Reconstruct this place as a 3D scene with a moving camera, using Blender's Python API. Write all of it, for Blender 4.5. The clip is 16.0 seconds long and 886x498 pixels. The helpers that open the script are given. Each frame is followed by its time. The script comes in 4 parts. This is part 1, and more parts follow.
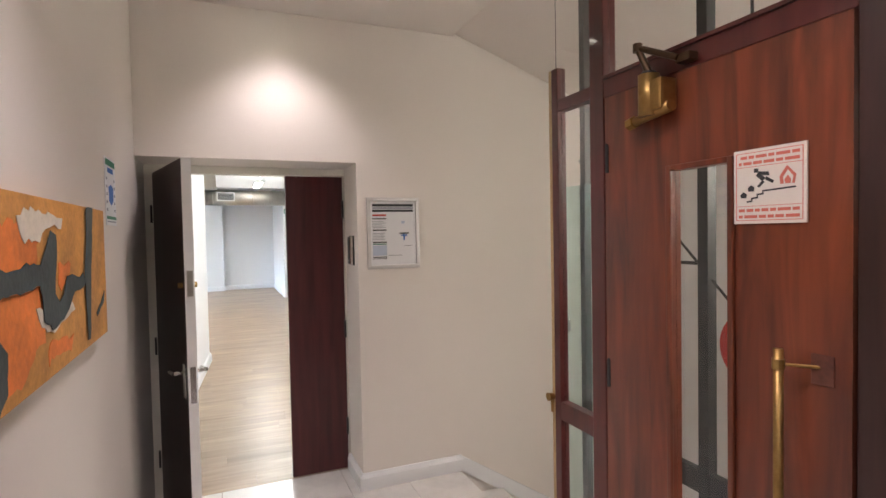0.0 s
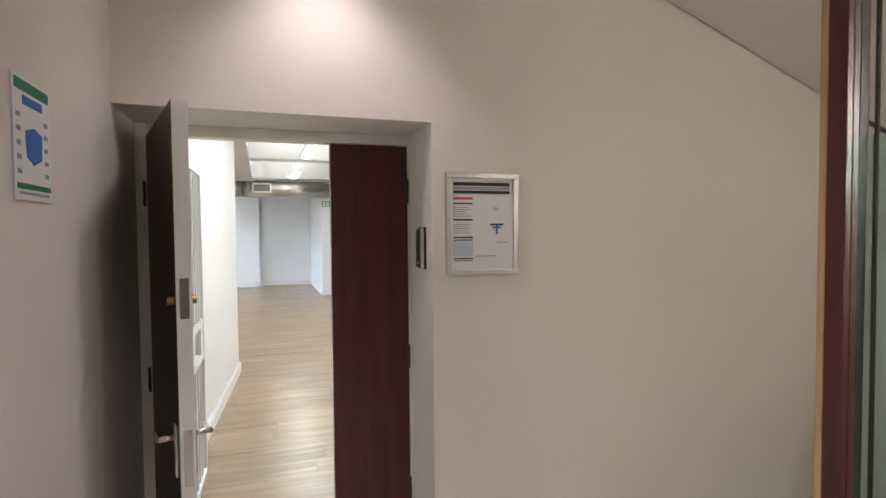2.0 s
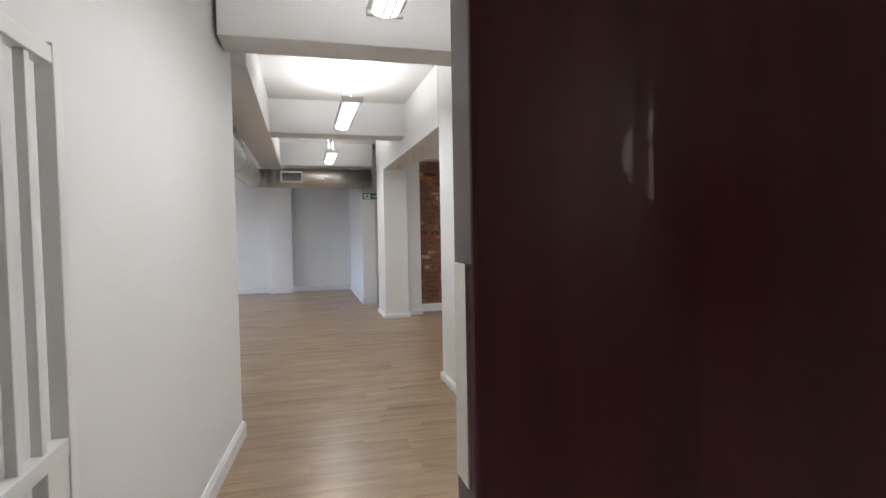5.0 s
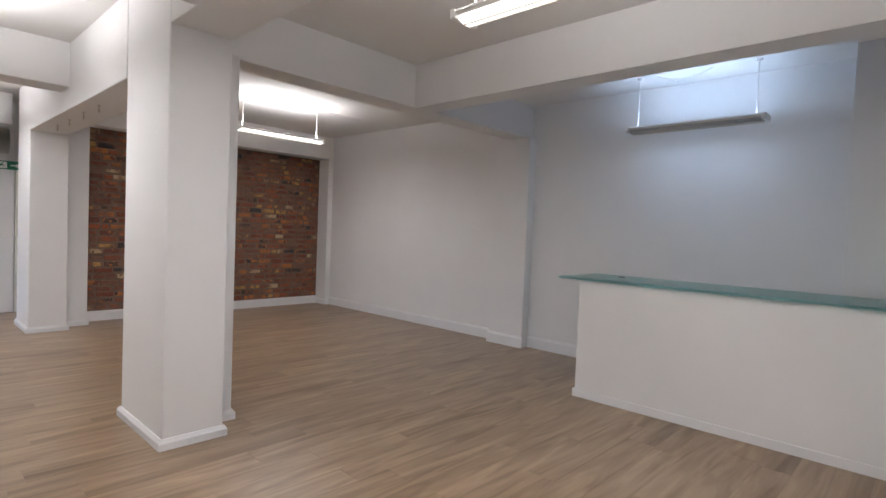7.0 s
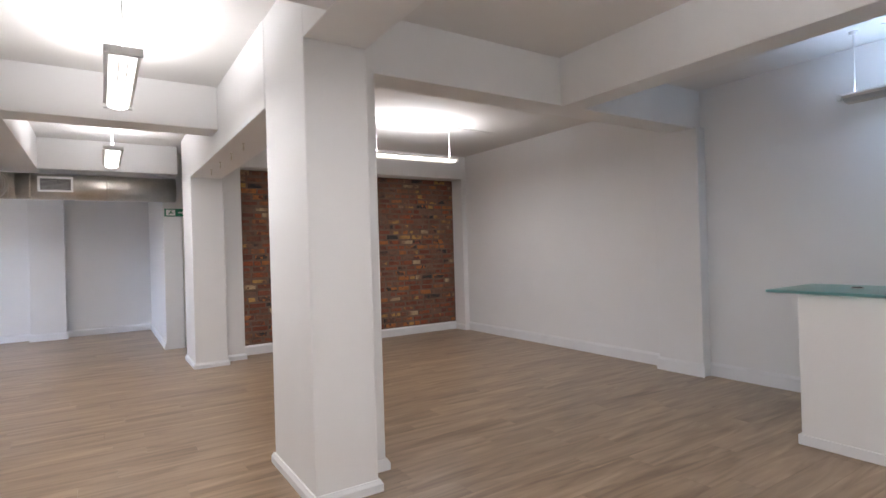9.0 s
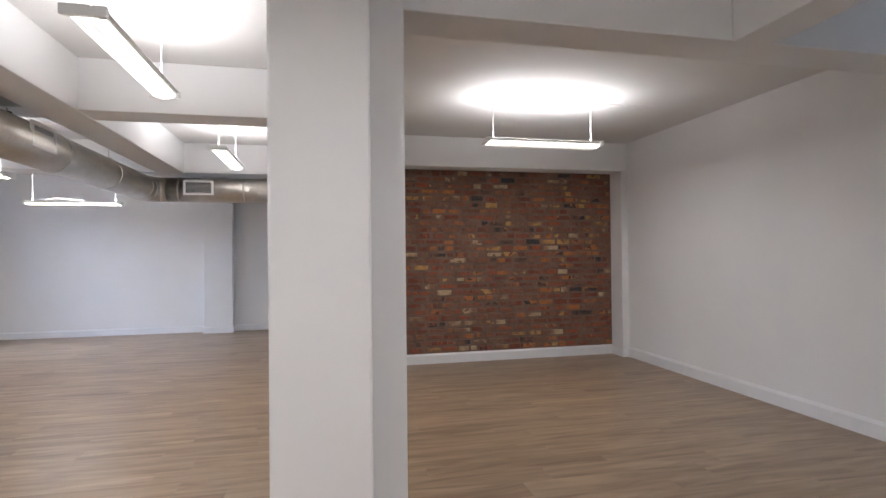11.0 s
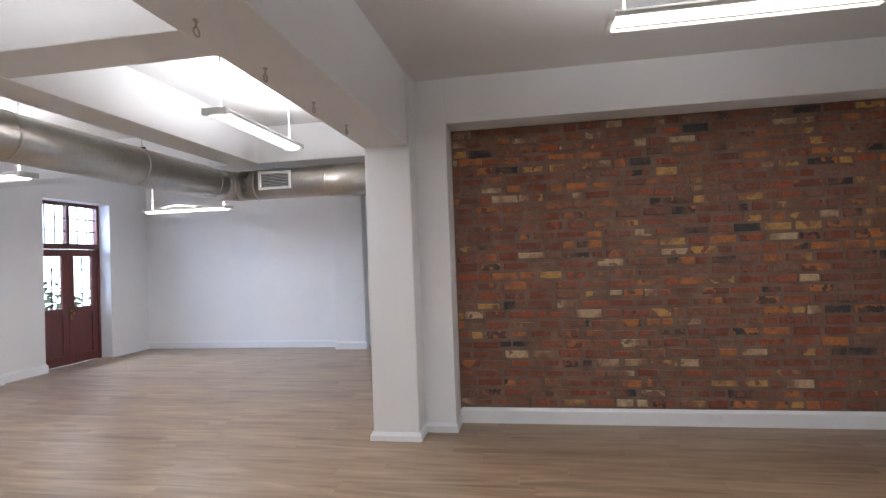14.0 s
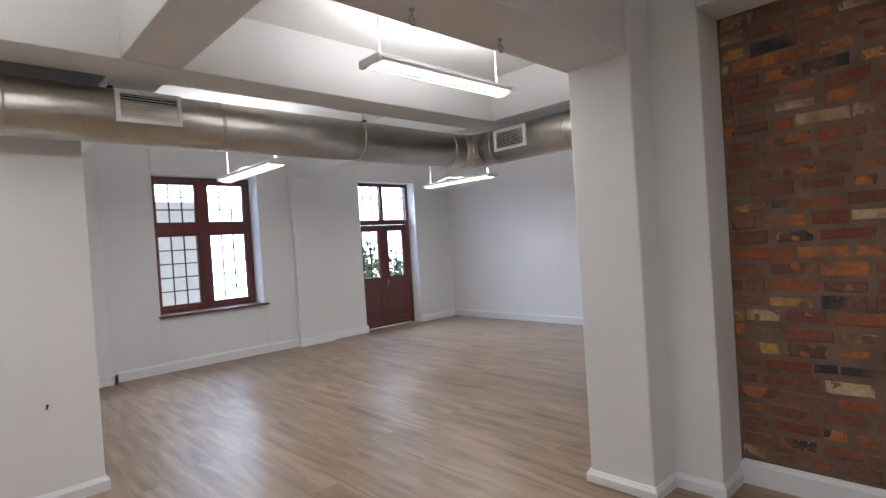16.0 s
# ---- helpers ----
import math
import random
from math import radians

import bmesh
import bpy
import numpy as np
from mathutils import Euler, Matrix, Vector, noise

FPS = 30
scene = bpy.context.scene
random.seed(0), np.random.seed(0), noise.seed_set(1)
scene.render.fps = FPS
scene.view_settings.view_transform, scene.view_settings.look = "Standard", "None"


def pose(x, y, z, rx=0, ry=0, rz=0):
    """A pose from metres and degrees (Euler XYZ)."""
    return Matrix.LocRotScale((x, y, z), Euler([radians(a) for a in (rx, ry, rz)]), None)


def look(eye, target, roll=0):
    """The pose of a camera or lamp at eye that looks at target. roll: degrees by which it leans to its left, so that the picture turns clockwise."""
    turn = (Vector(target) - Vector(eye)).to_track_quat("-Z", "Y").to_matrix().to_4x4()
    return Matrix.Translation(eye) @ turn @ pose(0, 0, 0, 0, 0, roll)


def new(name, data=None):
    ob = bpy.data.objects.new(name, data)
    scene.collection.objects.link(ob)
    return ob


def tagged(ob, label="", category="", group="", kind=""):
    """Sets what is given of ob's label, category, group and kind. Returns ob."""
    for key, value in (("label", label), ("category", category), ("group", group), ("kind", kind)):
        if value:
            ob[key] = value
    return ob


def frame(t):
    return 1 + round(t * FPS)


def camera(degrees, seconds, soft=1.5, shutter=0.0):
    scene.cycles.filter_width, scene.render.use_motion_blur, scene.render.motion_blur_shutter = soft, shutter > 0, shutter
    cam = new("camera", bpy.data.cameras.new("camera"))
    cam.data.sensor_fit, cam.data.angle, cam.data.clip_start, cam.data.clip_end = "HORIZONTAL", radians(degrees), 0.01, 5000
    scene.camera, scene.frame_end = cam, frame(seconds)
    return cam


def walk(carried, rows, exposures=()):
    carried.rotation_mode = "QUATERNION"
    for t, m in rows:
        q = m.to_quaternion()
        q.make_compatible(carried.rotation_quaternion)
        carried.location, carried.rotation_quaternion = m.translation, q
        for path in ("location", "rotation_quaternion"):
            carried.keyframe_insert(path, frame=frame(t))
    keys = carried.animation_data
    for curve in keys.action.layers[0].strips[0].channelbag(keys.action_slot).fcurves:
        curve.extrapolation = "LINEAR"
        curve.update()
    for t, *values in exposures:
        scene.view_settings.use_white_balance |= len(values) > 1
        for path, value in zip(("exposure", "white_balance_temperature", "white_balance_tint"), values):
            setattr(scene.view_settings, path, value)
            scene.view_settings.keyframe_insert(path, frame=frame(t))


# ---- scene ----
cam = camera(80.0, 16.0)
PATH = [
    (0, (0.197, -1.399, 1.52), (0.967, 0.446, 1.459), -1.1),
    (0.5, (0.223, -1.259, 1.513), (0.931, 0.61, 1.44), -1.3),
    (1, (0.198, -1.018, 1.524), (0.9, 0.854, 1.463), -1.0),
    (1.5, (0.232, -0.74, 1.499), (0.929, 1.133, 1.432), -0.8),
    (2, (0.27, -0.399, 1.503), (0.919, 1.492, 1.43), -0.5),
    (2.5, (0.225, -0.019, 1.525), (0.837, 1.882, 1.426), -0.1),
    (3, (0.299, 0.328, 1.489), (0.862, 2.245, 1.388), -0.8),
    (3.5, (0.383, 0.715, 1.481), (0.887, 2.648, 1.373), -0.5),
    (3.7, (0.396, 0.848, 1.461), (0.844, 2.794, 1.366), -0.6),
    (6, (0.495, 2.115, 1.438), (1.174, 3.995, 1.375), 0.3),
    (6.5, (0.505, 2.218, 1.41), (1.428, 3.99, 1.332), 2.0),
    (7, (0.559, 2.335, 1.437), (2.013, 3.707, 1.367), 2.3),
    (7.5, (0.525, 2.451, 1.428), (2.19, 3.558, 1.399), 1.6),
    (8, (0.563, 2.533, 1.425), (2.266, 3.582, 1.422), 1.0),
    (8.5, (0.582, 2.726, 1.424), (1.939, 4.195, 1.416), -0.5),
    (9, (0.776, 2.923, 1.426), (1.863, 4.602, 1.427), -1.7),
    (9.5, (1.001, 3.179, 1.418), (1.967, 4.93, 1.424), -2.0),
    (10, (1.353, 3.326, 1.409), (2.114, 5.175, 1.421), -1.9),
    (10.2, (1.491, 3.39, 1.421), (2.114, 5.291, 1.439), -1.8),
    (12.3, (2.562, 4.613, 1.547), (2.949, 6.575, 1.559), -0.2),
    (12.5, (2.665, 4.789, 1.527), (3.096, 6.742, 1.527), -0.2),
    (13, (2.892, 5.19, 1.487), (3.23, 7.162, 1.502), -1.3),
    (13.5, (2.998, 5.626, 1.448), (2.981, 7.626, 1.49), -1.1),
    (14, (3.114, 6.024, 1.473), (2.775, 7.995, 1.514), -2.1),
    (14.5, (3.276, 6.421, 1.483), (2.528, 8.275, 1.516), -4.1),
    (15, (3.318, 6.815, 1.475), (2.382, 8.582, 1.493), -3.5),
    (15.5, (3.43, 7.203, 1.477), (2.272, 8.834, 1.473), -4.2),
    (16, (3.472, 7.517, 1.481), (2.022, 8.894, 1.455), -3.7),
]
EXPOSURES = [
    (0, 0.95, 6350, 2), (1.5, 0.8, 6350, 1), (2.5, 0.62, 6350, -1), (3.0, 0.47, 6350, -2), (3.5, 0.2, 6300, -3), (6, -0.25, 6450, 9), (6.5, -0.1, 6450, 9), (7, -0.1, 6500, 10), (8, 0.13, 6500, 11),
    (10, -0.03, 6400, 10), (12.5, 0.25, 6350, 10), (13, 0.5, 6250, 10), (14, 0.08, 6200, 9), (14.5, 0.2, 6250, 9), (15, 0.18, 6250, 9), (15.5, 0.05, 6300, 8), (16, -0.3, 6400, 8),
]
walk(cam, [(t, look(eye, target, roll)) for t, eye, target, roll in PATH], EXPOSURES)

# ---- world, sun and sky ----
world = bpy.data.worlds.new("sky")
scene.world = world
world.use_nodes = True
wn = world.node_tree
sky = wn.nodes.new("ShaderNodeTexSky")
sky.sky_type, sky.sun_disc = "NISHITA", False
sky.sun_elevation, sky.sun_rotation = radians(51), radians(124)
wn.links.new(sky.outputs[0], wn.nodes["Background"].inputs[0])
wn.nodes["Background"].inputs[1].default_value = 0.15


def lamp(name, kind, m, energy, colour, size=0.1, size_y=None, spot=None, blend=0.3):
    data = bpy.data.lights.new(name, kind)
    data.energy, data.color = energy, colour
    if kind == "AREA":
        data.shape, data.size, data.size_y = "RECTANGLE", size, size_y or size
    elif kind == "SUN":
        data.angle = radians(size)
    else:
        data.shadow_soft_size = size
    if spot:
        data.spot_size, data.spot_blend = radians(spot), blend
    ob = new(name, data)
    ob.matrix_world = m
    return ob


lamp("sun", "SUN", look((30, -20, 45), (0, 5, 0)), 4.5, (1, 0.96, 0.9), 0.6)
TUBE = (1.0, 0.972, 0.985)
COOL = (0.52, 0.70, 1.0)

# ---- materials ----


def material(name, colour, rough=0.5, metal=0.0, vary=0.06, scale=3.0, fine=60.0, bump=0.05, spec=0.5, coat=0.0):
    m = bpy.data.materials.new(name)
    m.use_nodes = True
    n, l = m.node_tree.nodes, m.node_tree.links
    b = n["Principled BSDF"]
    tc = n.new("ShaderNodeTexCoord")
    big, small = n.new("ShaderNodeTexNoise"), n.new("ShaderNodeTexNoise")
    big.inputs["Scale"].default_value, small.inputs["Scale"].default_value = scale, fine
    big.inputs["Detail"].default_value = 5
    for t in (big, small):
        l.new(tc.outputs["Object"], t.inputs["Vector"])
    mixn = n.new("ShaderNodeMath")
    mixn.operation = "MULTIPLY_ADD"
    mixn.inputs[1].default_value = 0.4
    l.new(small.outputs[0], mixn.inputs[0])
    l.new(big.outputs[0], mixn.inputs[2])
    ramp = n.new("ShaderNodeValToRGB")
    ramp.color_ramp.elements[0].position, ramp.color_ramp.elements[1].position = 0.45, 0.95
    ramp.color_ramp.elements[0].color = (*[c * (1 - vary) for c in colour], 1)
    ramp.color_ramp.elements[1].color = (*[min(1, c * (1 + vary)) for c in colour], 1)
    l.new(mixn.outputs[0], ramp.inputs[0])
    l.new(ramp.outputs[0], b.inputs["Base Color"])
    b.inputs["Roughness"].default_value, b.inputs["Metallic"].default_value = rough, metal
    b.inputs["Specular IOR Level"].default_value = spec
    b.inputs["Coat Weight"].default_value = coat
    if bump:
        bp = n.new("ShaderNodeBump")
        bp.inputs["Strength"].default_value, bp.inputs["Distance"].default_value = bump, 0.01
        l.new(mixn.outputs[0], bp.inputs["Height"])
        l.new(bp.outputs[0], b.inputs["Normal"])
    return m


def glow(name, colour, strength):
    m = bpy.data.materials.new(name)
    m.use_nodes = True
    b = m.node_tree.nodes["Principled BSDF"]
    b.inputs["Base Color"].default_value = (0.8, 0.8, 0.8, 1)
    b.inputs["Emission Color"].default_value = (*colour, 1)
    b.inputs["Emission Strength"].default_value = strength
    return m


def glass(name, colour=(1, 1, 1), rough=0.0):
    m = bpy.data.materials.new(name)
    m.use_nodes = True
    b = m.node_tree.nodes["Principled BSDF"]
    b.inputs["Base Color"].default_value = (*colour, 1)
    b.inputs["Transmission Weight"].default_value = 1
    b.inputs["Roughness"].default_value = rough
    b.inputs["IOR"].default_value = 1.45
    return m


def wood(name, dark, light, axis, stretch=14.0, scale=3.0, rough=0.4, per_object=0.0, coat=0.0, wave=0.5, islands=False):
    """Grain drawn out along one axis, with a shade of its own for each piece."""
    m = bpy.data.materials.new(name)
    m.use_nodes = True
    n, l = m.node_tree.nodes, m.node_tree.links
    b = n["Principled BSDF"]
    tc, mp = n.new("ShaderNodeTexCoord"), n.new("ShaderNodeMapping")
    s = [scale * stretch] * 3
    s[axis] = scale
    mp.inputs["Scale"].default_value = s
    l.new(tc.outputs["Object"], mp.inputs["Vector"])
    info = n.new("ShaderNodeNewGeometry" if islands else "ShaderNodeObjectInfo")
    shade = info.outputs["Random Per Island" if islands else "Random"]
    n1, n2 = n.new("ShaderNodeTexNoise"), n.new("ShaderNodeTexNoise")
    n1.noise_dimensions = "4D"
    l.new(mp.outputs[0], n1.inputs["Vector"])
    l.new(tc.outputs["Object"], n2.inputs["Vector"])
    times = n.new("ShaderNodeMath")
    times.operation = "MULTIPLY"
    times.inputs[1].default_value = 40 * per_object
    l.new(shade, times.inputs[0])
    l.new(times.outputs[0], n1.inputs["W"])
    n1.inputs["Scale"].default_value, n1.inputs["Detail"].default_value = 1.0, 7
    n1.inputs["Distortion"].default_value = wave
    n2.inputs["Scale"].default_value = 1.7
    add = n.new("ShaderNodeMath")
    add.operation = "MULTIPLY_ADD"
    add.inputs[1].default_value = 0.16
    l.new(n2.outputs[0], add.inputs[0])
    l.new(n1.outputs[0], add.inputs[2])
    add2 = n.new("ShaderNodeMath")
    add2.operation = "MULTIPLY_ADD"
    add2.inputs[1].default_value = 0.18 * per_object
    l.new(shade, add2.inputs[0])
    l.new(add.outputs[0], add2.inputs[2])
    ramp = n.new("ShaderNodeValToRGB")
    ramp.color_ramp.elements[0].position, ramp.color_ramp.elements[1].position = 0.36, 0.84
    ramp.color_ramp.elements[0].color, ramp.color_ramp.elements[1].color = (*dark, 1), (*light, 1)
    l.new(add2.outputs[0], ramp.inputs[0])
    l.new(ramp.outputs[0], b.inputs["Base Color"])
    b.inputs["Roughness"].default_value = rough
    b.inputs["Coat Weight"].default_value = coat
    bp = n.new("ShaderNodeBump")
    bp.inputs["Strength"].default_value, bp.inputs["Distance"].default_value = 0.06, 0.004
    l.new(n1.outputs[0], bp.inputs["Height"])
    l.new(bp.outputs[0], b.inputs["Normal"])
    return m


def ramped(name, stops, source, rough=0.85, bump=0.5):
    """Bricks: one colour out of several for each piece, mottled and smeared with mortar."""
    m = bpy.data.materials.new(name)
    m.use_nodes = True
    n, l = m.node_tree.nodes, m.node_tree.links
    b = n["Principled BSDF"]
    src = n.new("ShaderNodeObjectInfo" if source == "object" else "ShaderNodeNewGeometry")
    out = src.outputs["Random" if source == "object" else "Random Per Island"]
    ramp = n.new("ShaderNodeValToRGB")
    ramp.color_ramp.interpolation = "CONSTANT"
    els = ramp.color_ramp.elements
    els[0].position, els[0].color = 0, (*stops[0][1], 1)
    els[1].position, els[1].color = stops[1][0], (*stops[1][1], 1)
    for p, c in stops[2:]:
        els.new(p).color = (*c, 1)
    geo = n.new("ShaderNodeNewGeometry")
    patch, drift = n.new("ShaderNodeTexNoise"), n.new("ShaderNodeMath")
    patch.inputs["Scale"].default_value, patch.inputs["Detail"].default_value = 11.0, 3
    l.new(geo.outputs["Position"], patch.inputs["Vector"])
    drift.operation = "MULTIPLY_ADD"
    drift.inputs[1].default_value = 0.2
    lower = n.new("ShaderNodeMath")
    lower.operation = "SUBTRACT"
    lower.inputs[1].default_value = 0.1
    l.new(out, lower.inputs[0])
    l.new(patch.outputs[0], drift.inputs[0])
    l.new(lower.outputs[0], drift.inputs[2])
    l.new(drift.outputs[0], ramp.inputs[0])
    n1, n2 = n.new("ShaderNodeTexNoise"), n.new("ShaderNodeTexNoise")
    for t, sc in ((n1, 5.5), (n2, 42.0)):
        l.new(geo.outputs["Position"], t.inputs["Vector"])
        t.inputs["Scale"].default_value, t.inputs["Detail"].default_value = sc, 6
    smear = n.new("ShaderNodeValToRGB")
    smear.color_ramp.elements[0].position, smear.color_ramp.elements[1].position = 0.43, 0.60
    smear.color_ramp.elements[0].color, smear.color_ramp.elements[1].color = (0, 0, 0, 1), (0.9, 0.9, 0.9, 1)
    l.new(n1.outputs[0], smear.inputs[0])
    mx = n.new("ShaderNodeMix")
    mx.data_type = "RGBA"
    l.new(smear.outputs[0], mx.inputs[0])
    l.new(ramp.outputs[0], mx.inputs[6])
    mx.inputs[7].default_value = (0.19, 0.092, 0.058, 1)
    mul = n.new("ShaderNodeMix")
    mul.data_type, mul.blend_type = "RGBA", "OVERLAY"
    mul.inputs[0].default_value = 0.5
    l.new(mx.outputs[2], mul.inputs[6])
    l.new(n2.outputs[0], mul.inputs[7])
    l.new(mul.outputs[2], b.inputs["Base Color"])
    b.inputs["Roughness"].default_value = rough
    bp = n.new("ShaderNodeBump")
    bp.inputs["Strength"].default_value, bp.inputs["Distance"].default_value = bump, 0.006
    l.new(n2.outputs[0], bp.inputs["Height"])
    l.new(bp.outputs[0], b.inputs["Normal"])
    return m


WALL = material("wall_paint", (0.775, 0.775, 0.775), 0.62, vary=0.025, scale=1.3, fine=220, bump=0.06)
HALLW = material("hall_wall_paint", (0.76, 0.71, 0.66), 0.6, vary=0.03, scale=1.3, fine=180, bump=0.07)
CEIL = material("ceiling_paint", (0.74, 0.73, 0.715), 0.75, vary=0.03, scale=1.1, fine=150, bump=0.05)
SKIRT = material("gloss_white_trim", (0.78, 0.785, 0.80), 0.35, vary=0.03, scale=4, fine=90, bump=0.02)
WHITE = material("white_enamel", (0.8, 0.8, 0.79), 0.3, vary=0.02, bump=0.02)
IVORY = material("ivory_gloss_paint", (0.74, 0.72, 0.64), 0.35, vary=0.03, bump=0.03)
PLASTIC = material("white_plastic", (0.78, 0.78, 0.76), 0.35, vary=0.02, bump=0.0)
STEEL = material("galvanised_steel", (0.55, 0.52, 0.47), 0.34, 1.0, vary=0.12, scale=5, fine=40, bump=0.03)
DARKSTEEL = material("dark_painted_steel", (0.025, 0.028, 0.03), 0.4, vary=0.15, bump=0.03)
BLACK = material("black_plastic", (0.015, 0.015, 0.017), 0.35, vary=0.1, bump=0.0)
CHROME = material("brushed_chrome", (0.7, 0.68, 0.64), 0.25, 1.0, vary=0.05, bump=0.02)
ALU = material("silver_frame", (0.62, 0.60, 0.59), 0.38, 0.7, vary=0.05, bump=0.02)
BRASS = material("aged_brass", (0.36, 0.23, 0.085), 0.42, 1.0, vary=0.25, scale=12, fine=80, bump=0.05)
PAPER = material("white_paper", (0.78, 0.78, 0.80), 0.6, vary=0.02, bump=0.01)
INK = material("black_ink", (0.03, 0.03, 0.035), 0.6, vary=0.1, bump=0)
GREYINK = material("grey_ink", (0.32, 0.32, 0.36), 0.6, vary=0.1, bump=0)
REDINK = material("red_ink", (0.55, 0.07, 0.06), 0.6, vary=0.1, bump=0)
BLUEINK = material("blue_ink", (0.06, 0.17, 0.5), 0.6, vary=0.1, bump=0)
GREENINK = material("green_sign", (0.03, 0.22, 0.12), 0.5, vary=0.1, bump=0)
PALEINK = material("pale_blue_ink", (0.5, 0.56, 0.68), 0.6, vary=0.05, bump=0)
MAHOG = wood("mahogany", (0.05, 0.012, 0.007), (0.25, 0.062, 0.027), 2, 9, 1.6, 0.3, coat=0.3, wave=1.4)
LIPPING = wood("pale_wood_lipping", (0.42, 0.28, 0.13), (0.62, 0.47, 0.26), 2, 12, 3, 0.4)
MAHOGF = wood("mahogany_frame", (0.05, 0.007, 0.008), (0.12, 0.022, 0.018), 2, 9, 2, 0.35, coat=0.2)
BURG = wood("burgundy_stained_wood", (0.045, 0.007, 0.008), (0.095, 0.017, 0.019), 2, 12, 2, 0.38, coat=0.15)
DARKWOOD = wood("dark_stained_and_shaded_wood", (0.02, 0.008, 0.007), (0.05, 0.02, 0.017), 2, 12, 2, 0.4, coat=0.1)
WINWOOD = wood("red_brown_window_wood", (0.075, 0.015, 0.012), (0.15, 0.033, 0.026), 2, 12, 3, 0.35, coat=0.2)
FLOORWOOD = wood("laminate_planks", (0.125, 0.077, 0.046), (0.385, 0.275, 0.18), 0, 9, 1.0, 0.33, per_object=0.4, wave=1.5)
FLOORREST = wood("laminate_rest", (0.125, 0.077, 0.046), (0.385, 0.275, 0.18), 0, 9, 1.0, 0.33, per_object=0.4, wave=1.5, islands=True)
MARBLE = material("white_marble", (0.72, 0.70, 0.68), 0.2, vary=0.1, scale=4, fine=20, bump=0.01)
MORTAR = material("mortar", (0.17, 0.108, 0.078), 0.9, vary=0.3, scale=8, fine=90, bump=0.6)
TEAL = glass("frosted_teal_glass", (0.42, 0.88, 0.82), 0.3)
PANE = glass("window_glass")
ORANGE = material("orange_canvas", (0.60, 0.29, 0.075), 0.7, vary=0.35, scale=6, fine=70, bump=0.25)
HOT = material("vermilion_paint", (0.74, 0.21, 0.045), 0.7, vary=0.25, scale=9, fine=70, bump=0.25)
CHARCOAL = material("charcoal_paint", (0.055, 0.072, 0.073), 0.65, vary=0.3, scale=9, fine=70, bump=0.3)
CREAM = material("cream_paint", (0.72, 0.66, 0.55), 0.7, vary=0.15, scale=12, fine=70, bump=0.3)
RED = material("red_enamel", (0.55, 0.03, 0.03), 0.3, vary=0.1, bump=0.02)
LIT = glow("lit_diffuser", (1.0, 0.97, 0.93), 3.2)
SPOTLIT = glow("spot_lens", (1.0, 0.9, 0.75), 14)
DIM = material("grey_diffuser", (0.5, 0.52, 0.54), 0.4, vary=0.05, bump=0.02)
FACADE = material("pale_render_facade", (0.6, 0.6, 0.6), 0.8, vary=0.08, bump=0.1)
LEAF = material("tree_leaf", (0.07, 0.12, 0.05), 0.6, vary=0.5, scale=2, fine=20, bump=0)
BARK = material("bark", (0.12, 0.09, 0.06), 0.9, vary=0.3, scale=8, bump=0.6)
GROUND = material("paving", (0.3, 0.29, 0.27), 0.9, vary=0.15, scale=0.8, fine=12, bump=0.2)
BRICKS = [(0, (0.18, 0.05, 0.029)), (0.16, (0.29, 0.08, 0.036)), (0.32, (0.15, 0.056, 0.039)), (0.44, (0.40, 0.14, 0.045)), (0.56, (0.04, 0.037, 0.038)),
          (0.65, (0.23, 0.072, 0.043)), (0.74, (0.46, 0.255, 0.08)), (0.83, (0.19, 0.105, 0.072)), (0.92, (0.46, 0.33, 0.20))]
BRICK = ramped("clay_brick", BRICKS, "object")
BRICKREST = ramped("clay_brick_rest", BRICKS, "island")

# ---- building helpers ----


def box(bm, x0, x1, y0, y1, z0, z1, bevel=0.0):
    made = bmesh.ops.create_cube(bm, size=1)["verts"]
    for v in made:
        v.co = ((x0 + x1) / 2 + v.co.x * (x1 - x0), (y0 + y1) / 2 + v.co.y * (y1 - y0), (z0 + z1) / 2 + v.co.z * (z1 - z0))
    if bevel:
        edges = list({e for v in made for e in v.link_edges})
        bmesh.ops.bevel(bm, geom=edges, offset=bevel, segments=2, affect="EDGES", profile=0.6)
    return bm


def tube(bm, p0, p1, r0, r1=None, sides=12, caps=True):
    p0, p1 = Vector(p0), Vector(p1)
    d = p1 - p0
    made = bmesh.ops.create_cone(bm, cap_ends=caps, segments=sides, radius1=r0, radius2=r0 if r1 is None else r1, depth=d.length)["verts"]
    m = Matrix.Translation((p0 + p1) / 2) @ d.to_track_quat("Z", "Y").to_matrix().to_4x4()
    bmesh.ops.transform(bm, matrix=m, verts=made)
    return bm


def poly(bm, points, lift):
    """A flat plate: the outline and its thickness."""
    f = bm.faces.new([bm.verts.new(p) for p in points])
    ext = bmesh.ops.extrude_face_region(bm, geom=[f])["geom"]
    bmesh.ops.translate(bm, vec=lift, verts=[g for g in ext if isinstance(g, bmesh.types.BMVert)])
    bmesh.ops.recalc_face_normals(bm, faces=bm.faces)
    return bm


def bag():
    return bmesh.new()


def mesh(name, bm, mat, smooth=False):
    me = bpy.data.meshes.new(name)
    if smooth:
        for f in bm.faces:
            f.smooth = len(f.verts) == 4
    bm.to_mesh(me)
    bm.free()
    me.materials.append(mat)
    return me


def part(name, bm, mat, parent, label="", smooth=False):
    ob = new(name, mesh(name, bm, mat, smooth))
    ob.parent = parent
    if label:
        tagged(ob, label)
    return ob


